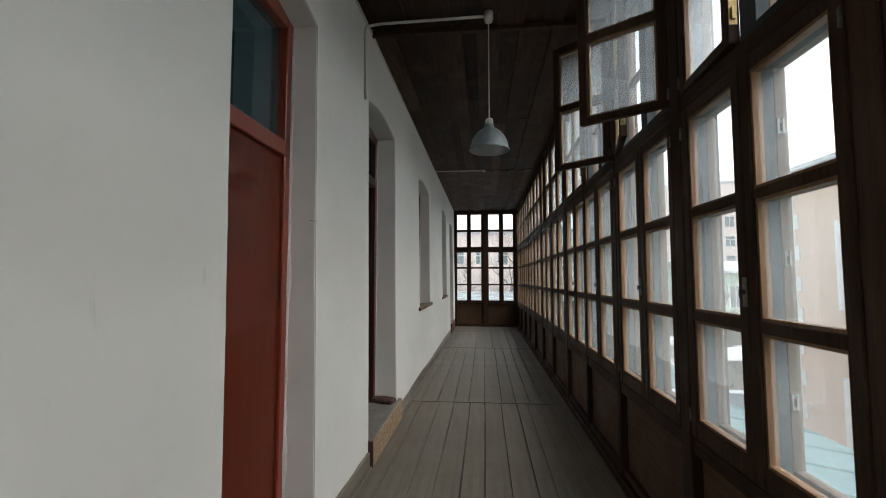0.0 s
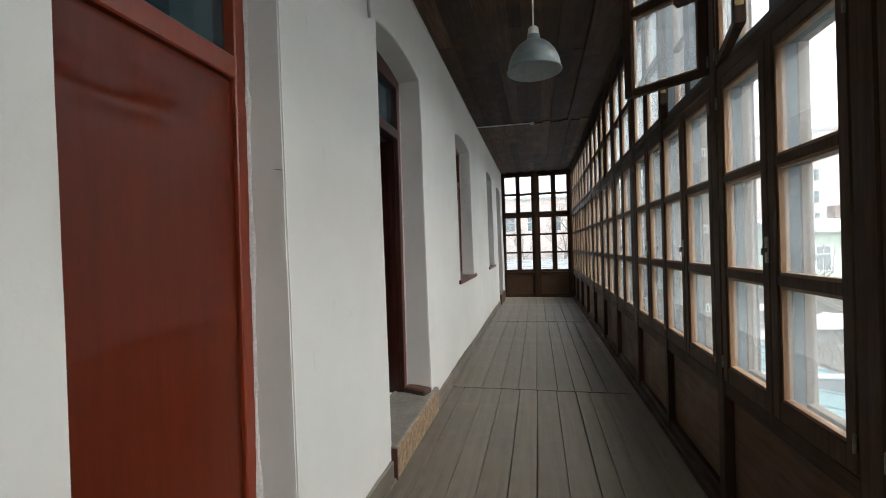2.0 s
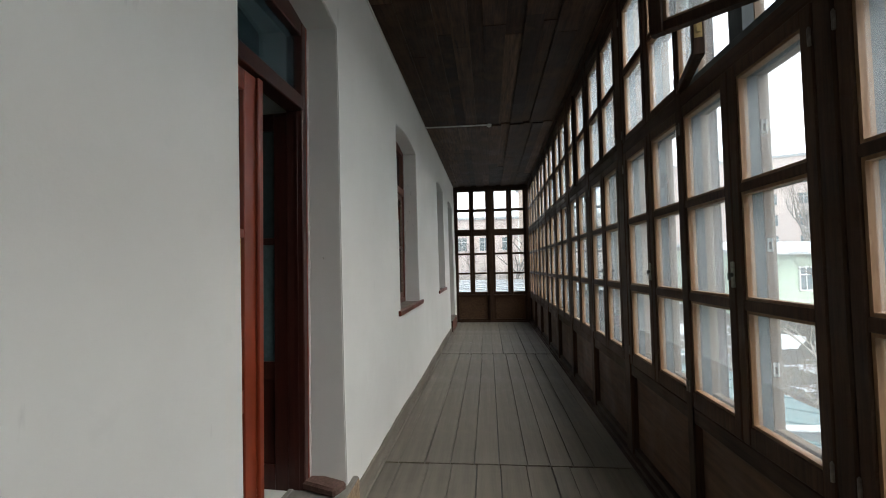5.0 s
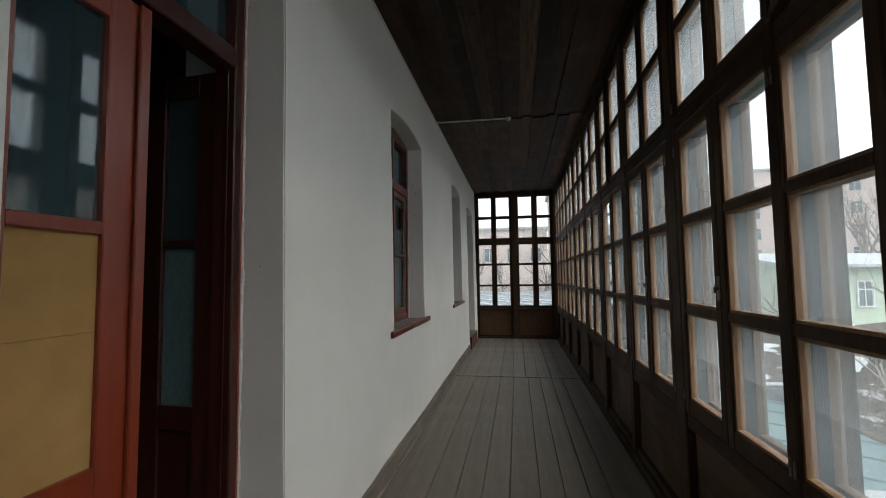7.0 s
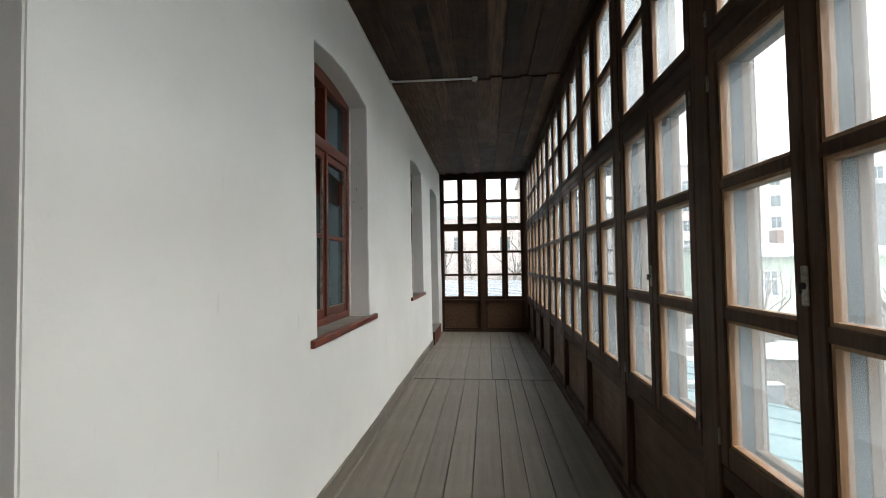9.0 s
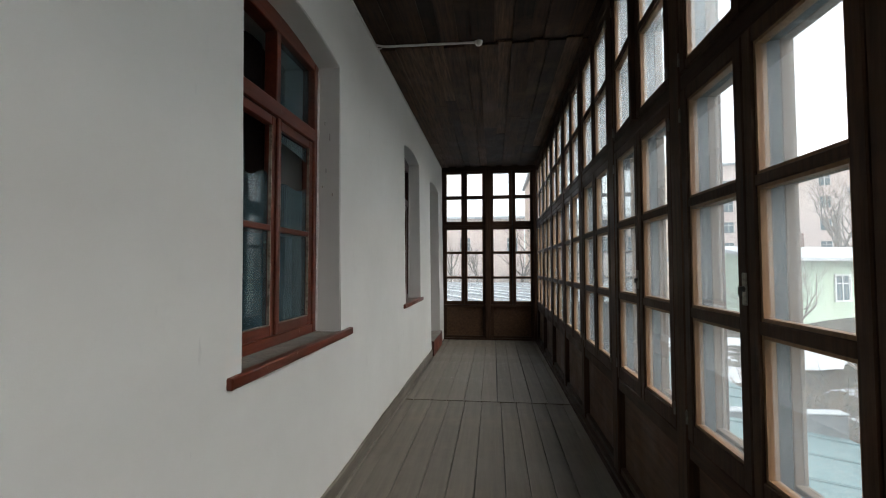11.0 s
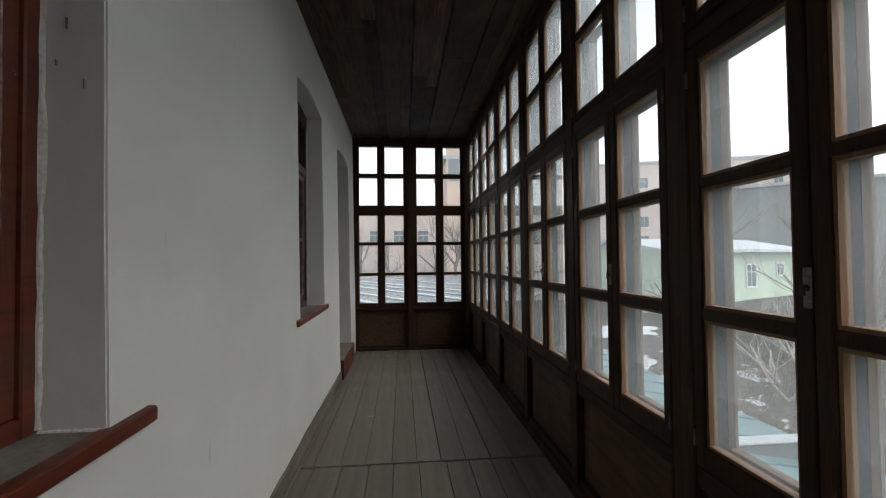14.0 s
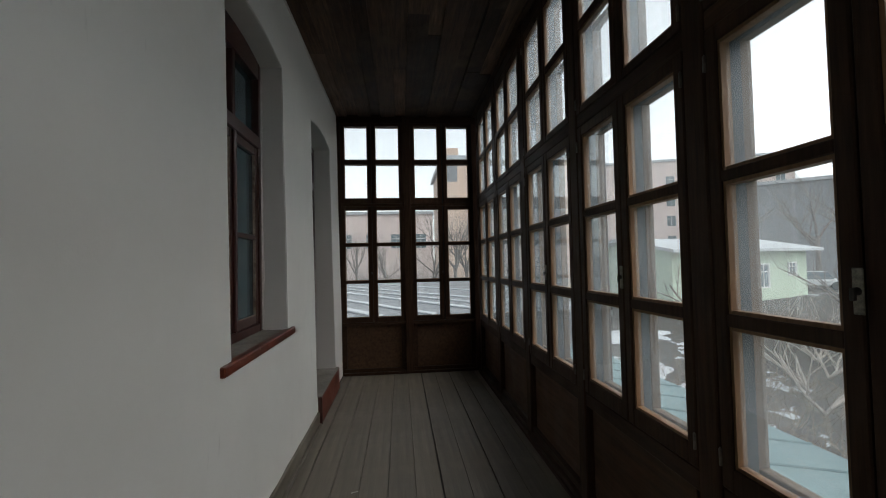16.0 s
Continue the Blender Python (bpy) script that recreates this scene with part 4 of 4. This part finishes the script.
RUBBER = mottled("black_rubber", (0.02, 0.02, 0.02), (0.04, 0.04, 0.04), 0.8, 5, 40)


def ground_height(x, y):
    d = math.hypot(x, y - 4)
    rise = min(1.0, max(0.0, (d - 12) / 26))
    return -3.8 + 2.5 * rise * rise * (3 - 2 * rise) + 0.25 * noise.noise((x * 0.15, y * 0.15, 0)) + 0.08 * noise.noise((x * 0.7, y * 0.7, 2)) + 6.0 * min(1.0, max(0, (d - 90) / 400))


def ground():
    m, nt, b = material("winter_ground", 0.95, spec=0.2)
    vec = coords(nt)
    big, mid, fine = noise_fac(nt, vec, 0.12, 5.0), noise_fac(nt, vec, 0.9, 6.0), noise_fac(nt, vec, 9.0, 4.0)
    col = ramp(nt, mid, [(0.3, (0.035, 0.031, 0.027)), (0.7, (0.08, 0.070, 0.057))])
    col = mixed(nt, 0.35, col, ramp(nt, fine, [(0.35, (0.035, 0.03, 0.025)), (0.65, (0.11, 0.095, 0.077))]))
    snow = mixed(nt, 0.4, ramp(nt, big, [(0.50, (0, 0, 0)), (0.56, (1, 1, 1))]), ramp(nt, mid, [(0.50, (0, 0, 0)), (0.58, (1, 1, 1))]), "MIX")
    col = mixed(nt, ramp(nt, snow, [(0.93, (0, 0, 0)), (0.97, (1, 1, 1))]), col, (0.58, 0.60, 0.62))
    nt.links.new(col, b.inputs["Base Color"])
    bumped(nt, b, fine, 0.6, 0.08)
    ticks = sorted({-600, -300, -150, -90, 600, 300, 150, 90} | {-60 + 2.5 * i for i in range(49)})
    bm = bmesh.new()
    vs = [[bm.verts.new((x, y + 20, ground_height(x, y + 20))) for x in ticks] for y in ticks]
    for j in range(len(ticks) - 1):
        for i in range(len(ticks) - 1):
            bm.faces.new((vs[j][i], vs[j][i + 1], vs[j + 1][i + 1], vs[j + 1][i]))
    tagged(part("ground", bm, m, None, smooth=True), "bare brown winter ground with patches of old snow", "ground", kind="structure")


ground()


def house_window(parent, m, w, h, frame_mat, bars=True, surround=0.12):
    """A window set in a wall whose outside looks along -y of m, sill centre at m."""
    o = put("window", mesh_of("window", boxes((-w / 2 - surround, w / 2 + surround, -0.08, 0.0, -surround, 0.0), (-w / 2 - surround, w / 2 + surround, -0.08, 0.0, h, h + surround),
            (-w / 2 - surround, -w / 2, -0.08, 0.0, 0, h), (w / 2, w / 2 + surround, -0.08, 0.0, 0, h)), frame_mat), parent, m)
    part("pane", boxes((-w / 2, w / 2, -0.02, 0.0, 0, h)), FARGLASS, o)
    if bars:
        part("frame", boxes((-0.03, 0.03, -0.045, -0.015, 0, h), (-w / 2, w / 2, -0.044, -0.016, h * 0.66, h * 0.66 + 0.06), (-w / 2, -w / 2 + 0.05, -0.043, -0.017, 0, h), (w / 2 - 0.05, w / 2, -0.043, -0.017, 0, h)), WHITE, o)
    return o


# lean-to sheet roof along the foot of the glazing
def lean_to():
    t = thing("lean_to_roof", 1.35, 6, 0, "turquoise sheet-metal lean-to roof below the windows", "roof")
    def z_at(x):
        return 0.12 - (x - 1.35) * 0.17
    x1 = 3.77
    bm = bmesh.new()
    v = [bm.verts.new((x, y, z)) for x, y, z in ((0.0, -12, z_at(1.35)), (x1 - 1.35, -12, z_at(x1)), (x1 - 1.35, 9.5, z_at(x1)), (0.0, 9.5, z_at(1.35)))]
    bm.faces.new(v)
    r = bmesh.ops.extrude_face_region(bm, geom=bm.faces[:])
    for g in r["geom"]:
        if isinstance(g, bmesh.types.BMVert):
            g.co.z -= 0.05
    bmesh.ops.recalc_face_normals(bm, faces=bm.faces)
    part("sheet", bm, ROOF_BLUE, t)
    for i in range(34):
        y = -11.8 + i * 0.63
        bm = bmesh.new()
        tube(bm, [(0.05, y, z_at(1.4) + 0.008), (x1 - 1.37, y, z_at(x1) + 0.008)], 0.014, 6)
        part("seam", bm, ROOF_BLUE, t)
    for y in (-0.35, 2.86):
        bm = boxes((1.0, x1 - 1.36, y, y + 0.12, z_at(x1) - 0.02, z_at(x1) + 0.24), bevel=0.01)
        u = part("upstand", bm, ROOF_GREY, t, "grey upstand capped with snow")
        part("snow_cap", boxes((0.99, x1 - 1.35, y - 0.015, y + 0.135, z_at(x1) + 0.242, z_at(x1) + 0.262), bevel=0.012), SNOW, u)
    part("wall", boxes((0.0, x1 - 1.6, -12, 9.3, -5.2, z_at(x1) - 0.1)), PEACH, t)


lean_to()


# peach house facing the veranda
def peach_house():
    t = thing("peach_house", 7.8, 11.4, -4.2, "two-storey peach rendered house with white window surrounds", "house")
    part("wall", boxes((0, 9, -22, 0, -2.0, 8.0)), PEACH, t)
    part("cornice", boxes((-0.15, 9.1, -22.1, 0.15, 8.0, 8.22), bevel=0.03), WHITE, t)
    part("roof", boxes((-0.25, 9.2, -22.2, 0.25, 8.225, 8.33)), ROOF_PALE, t)
    bm = bmesh.new()
    for i in range(26):
        d = 0.34 if i % 2 else 0.2
        box(bm, -0.03, 0.05, -d, 0.03, -1.9 + i * 0.38, -1.55 + i * 0.38)
    part("quoins", bm, WHITE, t)
    for i in range(6):
        for z in (5.15, 1.75):
            house_window(t, pose(0, -2.4 - i * 3.3, z, 0, 0, -90), 1.35, 1.55, WHITE, surround=0.2)


peach_house()


# green bungalow on the rise
def green_house():
    t = thing("green_house", 18.0, 31.0, -2.2, "low pale green house with a snow-dusted metal roof", "house")
    t.matrix_basis = pose(15.2, 30.0, -2.4, 0, 0, 18)
    part("wall", boxes((0, 13, 0, 7, -1.5, 4.3)), GREENISH, t)
    bm = bmesh.new()
    prof = [(-0.7, 4.15), (3.5, 4.95), (7.7, 4.15), (7.7, 4.33), (3.5, 5.15), (-0.7, 4.33)]
    a = [bm.verts.new((-0.7, y, z)) for y, z in prof]
    b = [bm.verts.new((13.7, y, z)) for y, z in prof]
    for k in range(6):
        bm.faces.new((a[k], a[(k + 1) % 6], b[(k + 1) % 6], b[k]))
    bm.faces.new(a[::-1]), bm.faces.new(b)
    bmesh.ops.recalc_face_normals(bm, faces=bm.faces)
    part("roof", bm, ROOF_PALE, t)
    for x in (0.01, 12.99):
        bm = bmesh.new()
        g = [bm.verts.new((x, y, z)) for y, z in ((0, 4.3), (7, 4.3), (3.5, 4.9))]
        bm.faces.new(g)
        part("gable", bm, GREENISH, t)
    for x, w, h, z in ((1.6, 1.0, 1.4, 1.9), (5.2, 1.0, 1.4, 1.9), (8.2, 1.0, 1.4, 1.9), (11.3, 0.75, 0.75, 2.6)):
        house_window(t, pose(x, 0, z), w, h, WHITE, surround=0.08)
    part("chimney", boxes((6.0, 6.6, 3.2, 3.8, 4.7, 6.0), bevel=0.02), BRICK, t)


green_house()


def block(name, m, w, d, h, mat, rows, cols, label, win=(1.3, 1.6), side=False, roof=ROOF_GREY, z0=2.2, dz=3.1):
    t = thing(name, 0, 0, 0, label, "building")
    t.matrix_basis = m
    part("wall", boxes((0, w, 0, d, -3, h)), mat, t)
    part("roof", boxes((-0.3, w + 0.3, -0.3, d + 0.3, h, h + 0.35)), roof, t)
    for r in range(rows):
        for c in range(cols):
            house_window(t, pose(w * (c + 0.5) / cols, 0, z0 + r * dz), win[0], win[1], mat, surround=0.06)
            if side:
                house_window(t, pose(0, d * (c + 0.5) / cols, z0 + r * dz, 0, 0, -90), win[0], win[1], mat, surround=0.06)
    return t


block("apartment_building", pose(26, 76, -2, 0, 0, -18), 34, 12, 18.5, PINK, 5, 9, "faded pink five-storey apartment building far behind the yard", roof=ROOF_PALE)
block("grey_hall", pose(36, 52, -2, 0, 0, -40), 15, 12, 11.0, CONCRETE, 0, 0, "large blank grey concrete hall", roof=ROOF_PALE)
block("street_building", pose(-22, 66, -2, 0, 0, 0), 26.5, 10, 10.2, PINK, 1, 8, "long two-storey pale pink building with a snowy roof", (1.5, 1.9), roof=ROOF_PALE, z0=5.6)
tower = block("peach_block", pose(4.0, 45, -2, 0, 0, 0), 12, 12, 12.6, PEACH, 0, 0, "tall peach rendered building with a blank end wall", roof=ROOF_PALE)
part("chimney_stack", boxes((0.0, 1.3, -0.25, 0.0, 6.0, 13.6), bevel=0.03), PEACH, tower)
part("weather_stain", boxes((0.15, 1.15, -0.262, -0.253, 10.6, 12.9)), CONCRETE, tower, "grey sheet hung on the stack")


# neighbouring metal roof beyond the end windows
def end_roof():
    t = thing("neighbour_roof", 0, 24, 0.4, "grey sheet-metal roof streaked with thin lines of snow", "roof")
    x0, x1, y0, y1 = -13.0, 4.4, -8.4, 9.5
    part("sheet", boxes((x0, x1, y0, y1, -0.12, 0)), ROOF_GREY, t)
    d = Vector((0.47, -0.88, 0)).normalized()
    for px, py, w in ((-1.9, 27.2, 0.16), (-1.72, 24.9, 0.10), (-1.5, 22.6, 0.16), (-1.2, 19.3, 0.16), (0.8, 26.6, 0.12), (-0.9, 16.6, 0.22)):
        p = Vector((px, py - 24, 0))
        lo = max((x0 + 0.2 - p.x) / d.x, (y1 - 0.2 - p.y) / d.y)
        hi = min((x1 - 0.2 - p.x) / d.x, (y0 + 0.2 - p.y) / d.y)
        a, b = p + d * lo, p + d * hi
        part("snow_line", boxes((0, (b - a).length, -w / 2, w / 2, 0.003, 0.05), bevel=0.015), SNOW, t, "thin line of snow on a seam", m=pose(a.x, a.y, 0, 0, 0, math.degrees(math.atan2(d.y, d.x))))
    part("wall", boxes((x0 + 0.4, x1 - 0.4, y0 + 0.4, y1 - 0.4, -5, -0.13)), CONCRETE, t)


end_roof()


def snow_patch(x, y, rx, ry, rz, seed):
    rng = random.Random(seed)
    bm = bmesh.new()
    n = 40
    mid = bm.verts.new((0, 0, 0.1))
    rings = []
    for q in (0.6, 1.0):
        ring = []
        for k in range(n):
            a = k * math.tau / n
            r = q * (1 + 0.35 * noise.noise((math.cos(a) * 1.6, math.sin(a) * 1.6, seed)) + 0.12 * noise.noise((math.cos(a) * 5, math.sin(a) * 5, seed)))
            ring.append(bm.verts.new((rx * r * math.cos(a), ry * r * math.sin(a), 0.09 if q < 1 else -0.25)))
        rings.append(ring)
    for k in range(n):
        bm.faces.new((mid, rings[0][k], rings[0][(k + 1) % n]))
        bm.faces.new((rings[0][k], rings[1][k], rings[1][(k + 1) % n], rings[0][(k + 1) % n]))
    ob = part("snow_patch", bm, SNOW, None, smooth=True, m=pose(x, y, ground_height(x, y) + 0.05, 0, 0, rz))
    tagged(ob, "patch of old snow melting on the ground", "snow", "snow patches")


for i, (x, y, rx, ry, rz) in enumerate(((14.3, 25.0, 2.6, 1.3, 30), (9.0, 24.0, 3.4, 1.6, 10), (18.5, 24.0, 2.0, 0.9, 50), (11.5, 28.0, 3.5, 1.2, 0), (6.5, 20.0, 2.2, 1.6, 20))):
    snow_patch(x, y, rx, ry, rz, i + 1)


# ---- bare trees and brush ----
def grow(bm, p, d, length, r, depth, rng, sides):
    pts, rad = [p], [r]
    n = 3
    for i in range(n):
        d = (d + Vector((rng.uniform(-0.22, 0.22), rng.uniform(-0.22, 0.22), rng.uniform(-0.05, 0.16)))).normalized()
        p = p + d * (length / n)
        pts.append(p)
        rad.append(r * (1 - 0.45 * (i + 1) / n))
    tube(bm, pts, rad, sides)
    if depth <= 0:
        return
    for _ in range(rng.choice((2, 3, 3))):
        k = rng.randint(1, n)
        turn = Vector((rng.uniform(-1, 1), rng.uniform(-1, 1), rng.uniform(0.0, 0.7))).normalized()
        grow(bm, pts[k], (d * 0.75 + turn * 0.75).normalized(), length * rng.uniform(0.58, 0.78), rad[k] * 0.62, depth - 1, rng, max(3, sides - 1))


def bare_tree(x, y, h, seed, label="bare leafless winter tree with thin branches"):
    rng = random.Random(seed)
    t = thing("bare_tree", x, y, ground_height(x, y), label, "tree", "trees in the yard")
    trunk, crown = bmesh.new(), bmesh.new()
    top = Vector((rng.uniform(-0.2, 0.2), rng.uniform(-0.2, 0.2), h * 0.34))
    tube(trunk, [(0, 0, -0.3), tuple(top * 0.5), tuple(top)], [h * 0.020, h * 0.016, h * 0.013], 8)
    for _ in range(5):
        d = Vector((rng.uniform(-0.8, 0.8), rng.uniform(-0.8, 0.8), rng.uniform(0.6, 1.2))).normalized()
        grow(crown, top * rng.uniform(0.7, 1.0), d, h * 0.30, h * 0.010, 4, rng, 5)
    part("trunk", trunk, BARK, t, smooth=True)
    part("crown", crown, BARK, t, "fine bare branches")


for x, y, h, s in ((13.5, 17.5, 7.0, 1), (16.5, 19.5, 7.5, 2), (20.0, 22.0, 8.5, 3), (12.0, 23.5, 6.0, 4), (22.5, 26.0, 9.0, 5), (5.6, 32.0, 9.0, 6), (7.6, 36.0, 9.5, 7), (-3.5, 43.0, 7.0, 8),
                   (30, 44, 12.0, 9), (26, 40, 11.0, 10), (40, 45, 13.0, 11), (10.5, 40.0, 9.0, 12), (3.7, 35.5, 8.6, 13), (4.6, 36.2, 8.0, 14), (2.2, 38.0, 6.5, 15), (-1.0, 39.0, 6.0, 16)):
    bare_tree(x, y, h, s)


def brush(name, spots, label, n, length, mat, r=0.014):
    rng = random.Random(len(spots) * 7 + n)
    bm = bmesh.new()
    for _ in range(n):
        x, y, rad = rng.choice(spots)
        a, q = rng.uniform(0, math.tau), rad * math.sqrt(rng.random())
        px, py = x + q * math.cos(a), y + q * math.sin(a)
        d = Vector((rng.uniform(-1, 1), rng.uniform(-1, 1), rng.uniform(0.2, 1.3))).normalized()
        p = Vector((px, py, ground_height(px, py) - 0.05))
        l = length * rng.uniform(0.5, 1.1)
        mid = p + d * l * 0.5 + Vector((rng.uniform(-0.2, 0.2), rng.uniform(-0.2, 0.2), 0))
        tube(bm, [p, mid, mid + (d + Vector((rng.uniform(-0.6, 0.6), rng.uniform(-0.6, 0.6), 0.1))) * l * 0.4], [r, r * 0.8, r * 0.3], 3)
    tagged(part(name, bm, mat, None), label, "brush", kind="stuff")


PALE_BOUGH = mottled("bleached_bare_bough", (0.34, 0.30, 0.26), (0.50, 0.45, 0.39), 0.9, 4, 40)
PALE_TWIG = mottled("pale_grey_brush", (0.32, 0.28, 0.255), (0.50, 0.45, 0.41), 0.9, 1.5, 20)
brush("brush_thicket", [(x * 1.0, 44 + (x % 3) * 1.5, 2.4) for x in range(-14, 12, 2)], "tangle of dry leafless brush along the street", 1500, 4.0, PALE_TWIG, 0.022)
brush("dry_brush", [(9.0, 15.0, 2.5), (12.0, 18.5, 3.0), (15.0, 16.0, 3.0), (10.5, 21.0, 3.0), (8.0, 19.0, 2.2)], "cut branches and dry weeds lying in the yard", 1500, 1.2, TWIG, 0.012)


# fallen bleached boughs
def bough(x, y, rz, seed):
    rng = random.Random(seed)
    bm = bmesh.new()
    for _ in range(4):
        grow(bm, Vector((0, 0, 0.15)), Vector((1, rng.uniform(-0.6, 0.6), rng.uniform(0.1, 0.45))).normalized(), 2.6, 0.05, 2, rng, 5)
    ob = part("fallen_bough", bm, PALE_BOUGH, None, smooth=True, m=pose(x, y, ground_height(x, y), 0, 0, rz))
    tagged(ob, "bleached fallen bough lying on the ground", "branch", "fallen boughs")


for x, y, rz, s in ((12.3, 18.6, 40, 1), (13.2, 20.0, 75, 2), (14.6, 20.6, 20, 3), (15.6, 22.0, 55, 4)):
    bough(x, y, rz, s)


# parked cars beyond the trees
def car(x, y, rz):
    t = thing("parked_car", x, y, ground_height(x, y), "white parked car under the trees", "car", "parked cars")
    t.matrix_basis = pose(x, y, ground_height(x, y), 0, 0, rz)
    bm = boxes((-2.1, 2.1, -0.85, 0.85, 0.28, 0.85), bevel=0.12)
    b = part("body", bm, CARPAINT, t)
    bm = bmesh.new()
    vs = box(bm, -1.3, 1.2, -0.78, 0.78, 0.84, 1.42)
    for v in vs:
        if v.co.z > 1:
            v.co.x *= 0.68
            v.co.y *= 0.86
    part("cabin", bm, FARGLASS, t, "dark glass cabin")
    part("roof", boxes((-0.86, 0.8, -0.66, 0.66, 1.421, 1.46), bevel=0.015), CARPAINT, t)
    for wx in (-1.3, 1.3):
        for wy in (-0.82, 0.82):
            bm = bmesh.new()
            tube(bm, [(wx, wy - 0.1, 0.32), (wx, wy + 0.1, 0.32)], 0.32, 16)
            part("wheel", bm, RUBBER, t)


car(33, 39, -30)
car(38, 37, -30)


# street lamp on its mast
t = thing("street_lamp", 17.4, 17.2, ground_height(17.4, 17.2), "grey street lamp on a tall thin mast", "street lamp")
part("mast", tube(bmesh.new(), [(0, 0, -0.3), (0, 0, 8.4), (-0.5, 0.0, 8.9), (-1.2, 0, 9.0)], [0.08, 0.06, 0.05, 0.04], 8), STEEL, t, smooth=True)
part("lamp_head", boxes((-1.75, -1.1, -0.13, 0.13, 8.92, 9.06), bevel=0.03), STEEL, t)


# ---- floorboards ----
def floorboards():
    rng = random.Random(9)
    lengths = [(Y_BACK, 0.9, [-0.80, -0.66, -0.5, -0.31, -0.12, 0.07, 0.25, 0.42, 0.6, 0.78, 0.95, 1.10]),
               (0.905, 4.765, [-0.80, -0.648, -0.442, -0.274, -0.09, 0.079, 0.262, 0.441, 0.565, 0.69, 0.90, 1.10]),
               (4.780, 8.76, [-0.80, -0.672, -0.476, -0.287, -0.112, 0.073, 0.273, 0.44, 0.60, 0.745, 0.92, 1.10]),
               (8.78, Y_END, [-0.80, -0.686, -0.496, -0.314, -0.124, 0.058, 0.236, 0.418, 0.607, 0.78, 0.95, 1.10])]
    for y0, y1, xs in lengths:
        for a, b in zip(xs, xs[1:]):
            ga, gb = rng.choice((0.0005, 0.001, 0.0025, 0.0045)), rng.choice((0.0005, 0.001, 0.002, 0.004))
            bm = bmesh.new()
            n = 6
            w = b - a - ga - gb
            l = y1 - y0 - rng.uniform(0.0, 0.012)
            tilt, cup = rng.uniform(-0.0015, 0.0015), rng.uniform(0.0, 0.002)
            rows = []
            for i in range(n + 1):
                y = l * i / n
                wob = rng.uniform(-0.0012, 0.0012)
                rows.append([bm.verts.new((x + wob, y, z)) for x, z in ((0, -0.03), (0, -0.003), (0.003, tilt), (w / 2, cup), (w - 0.003, -tilt), (w, -0.003), (w, -0.03))])
            for u, v in zip(rows, rows[1:]):
                for k in range(6):
                    bm.faces.new((u[k], u[k + 1], v[k + 1], v[k]))
            bm.faces.new(rows[0][::-1])
            bm.faces.new(rows[-1])
            bmesh.ops.recalc_face_normals(bm, faces=bm.faces)
            part("plank", bm, FLOOR, floor, m=pose(a + ga, y0, -0.003))


floorboards()
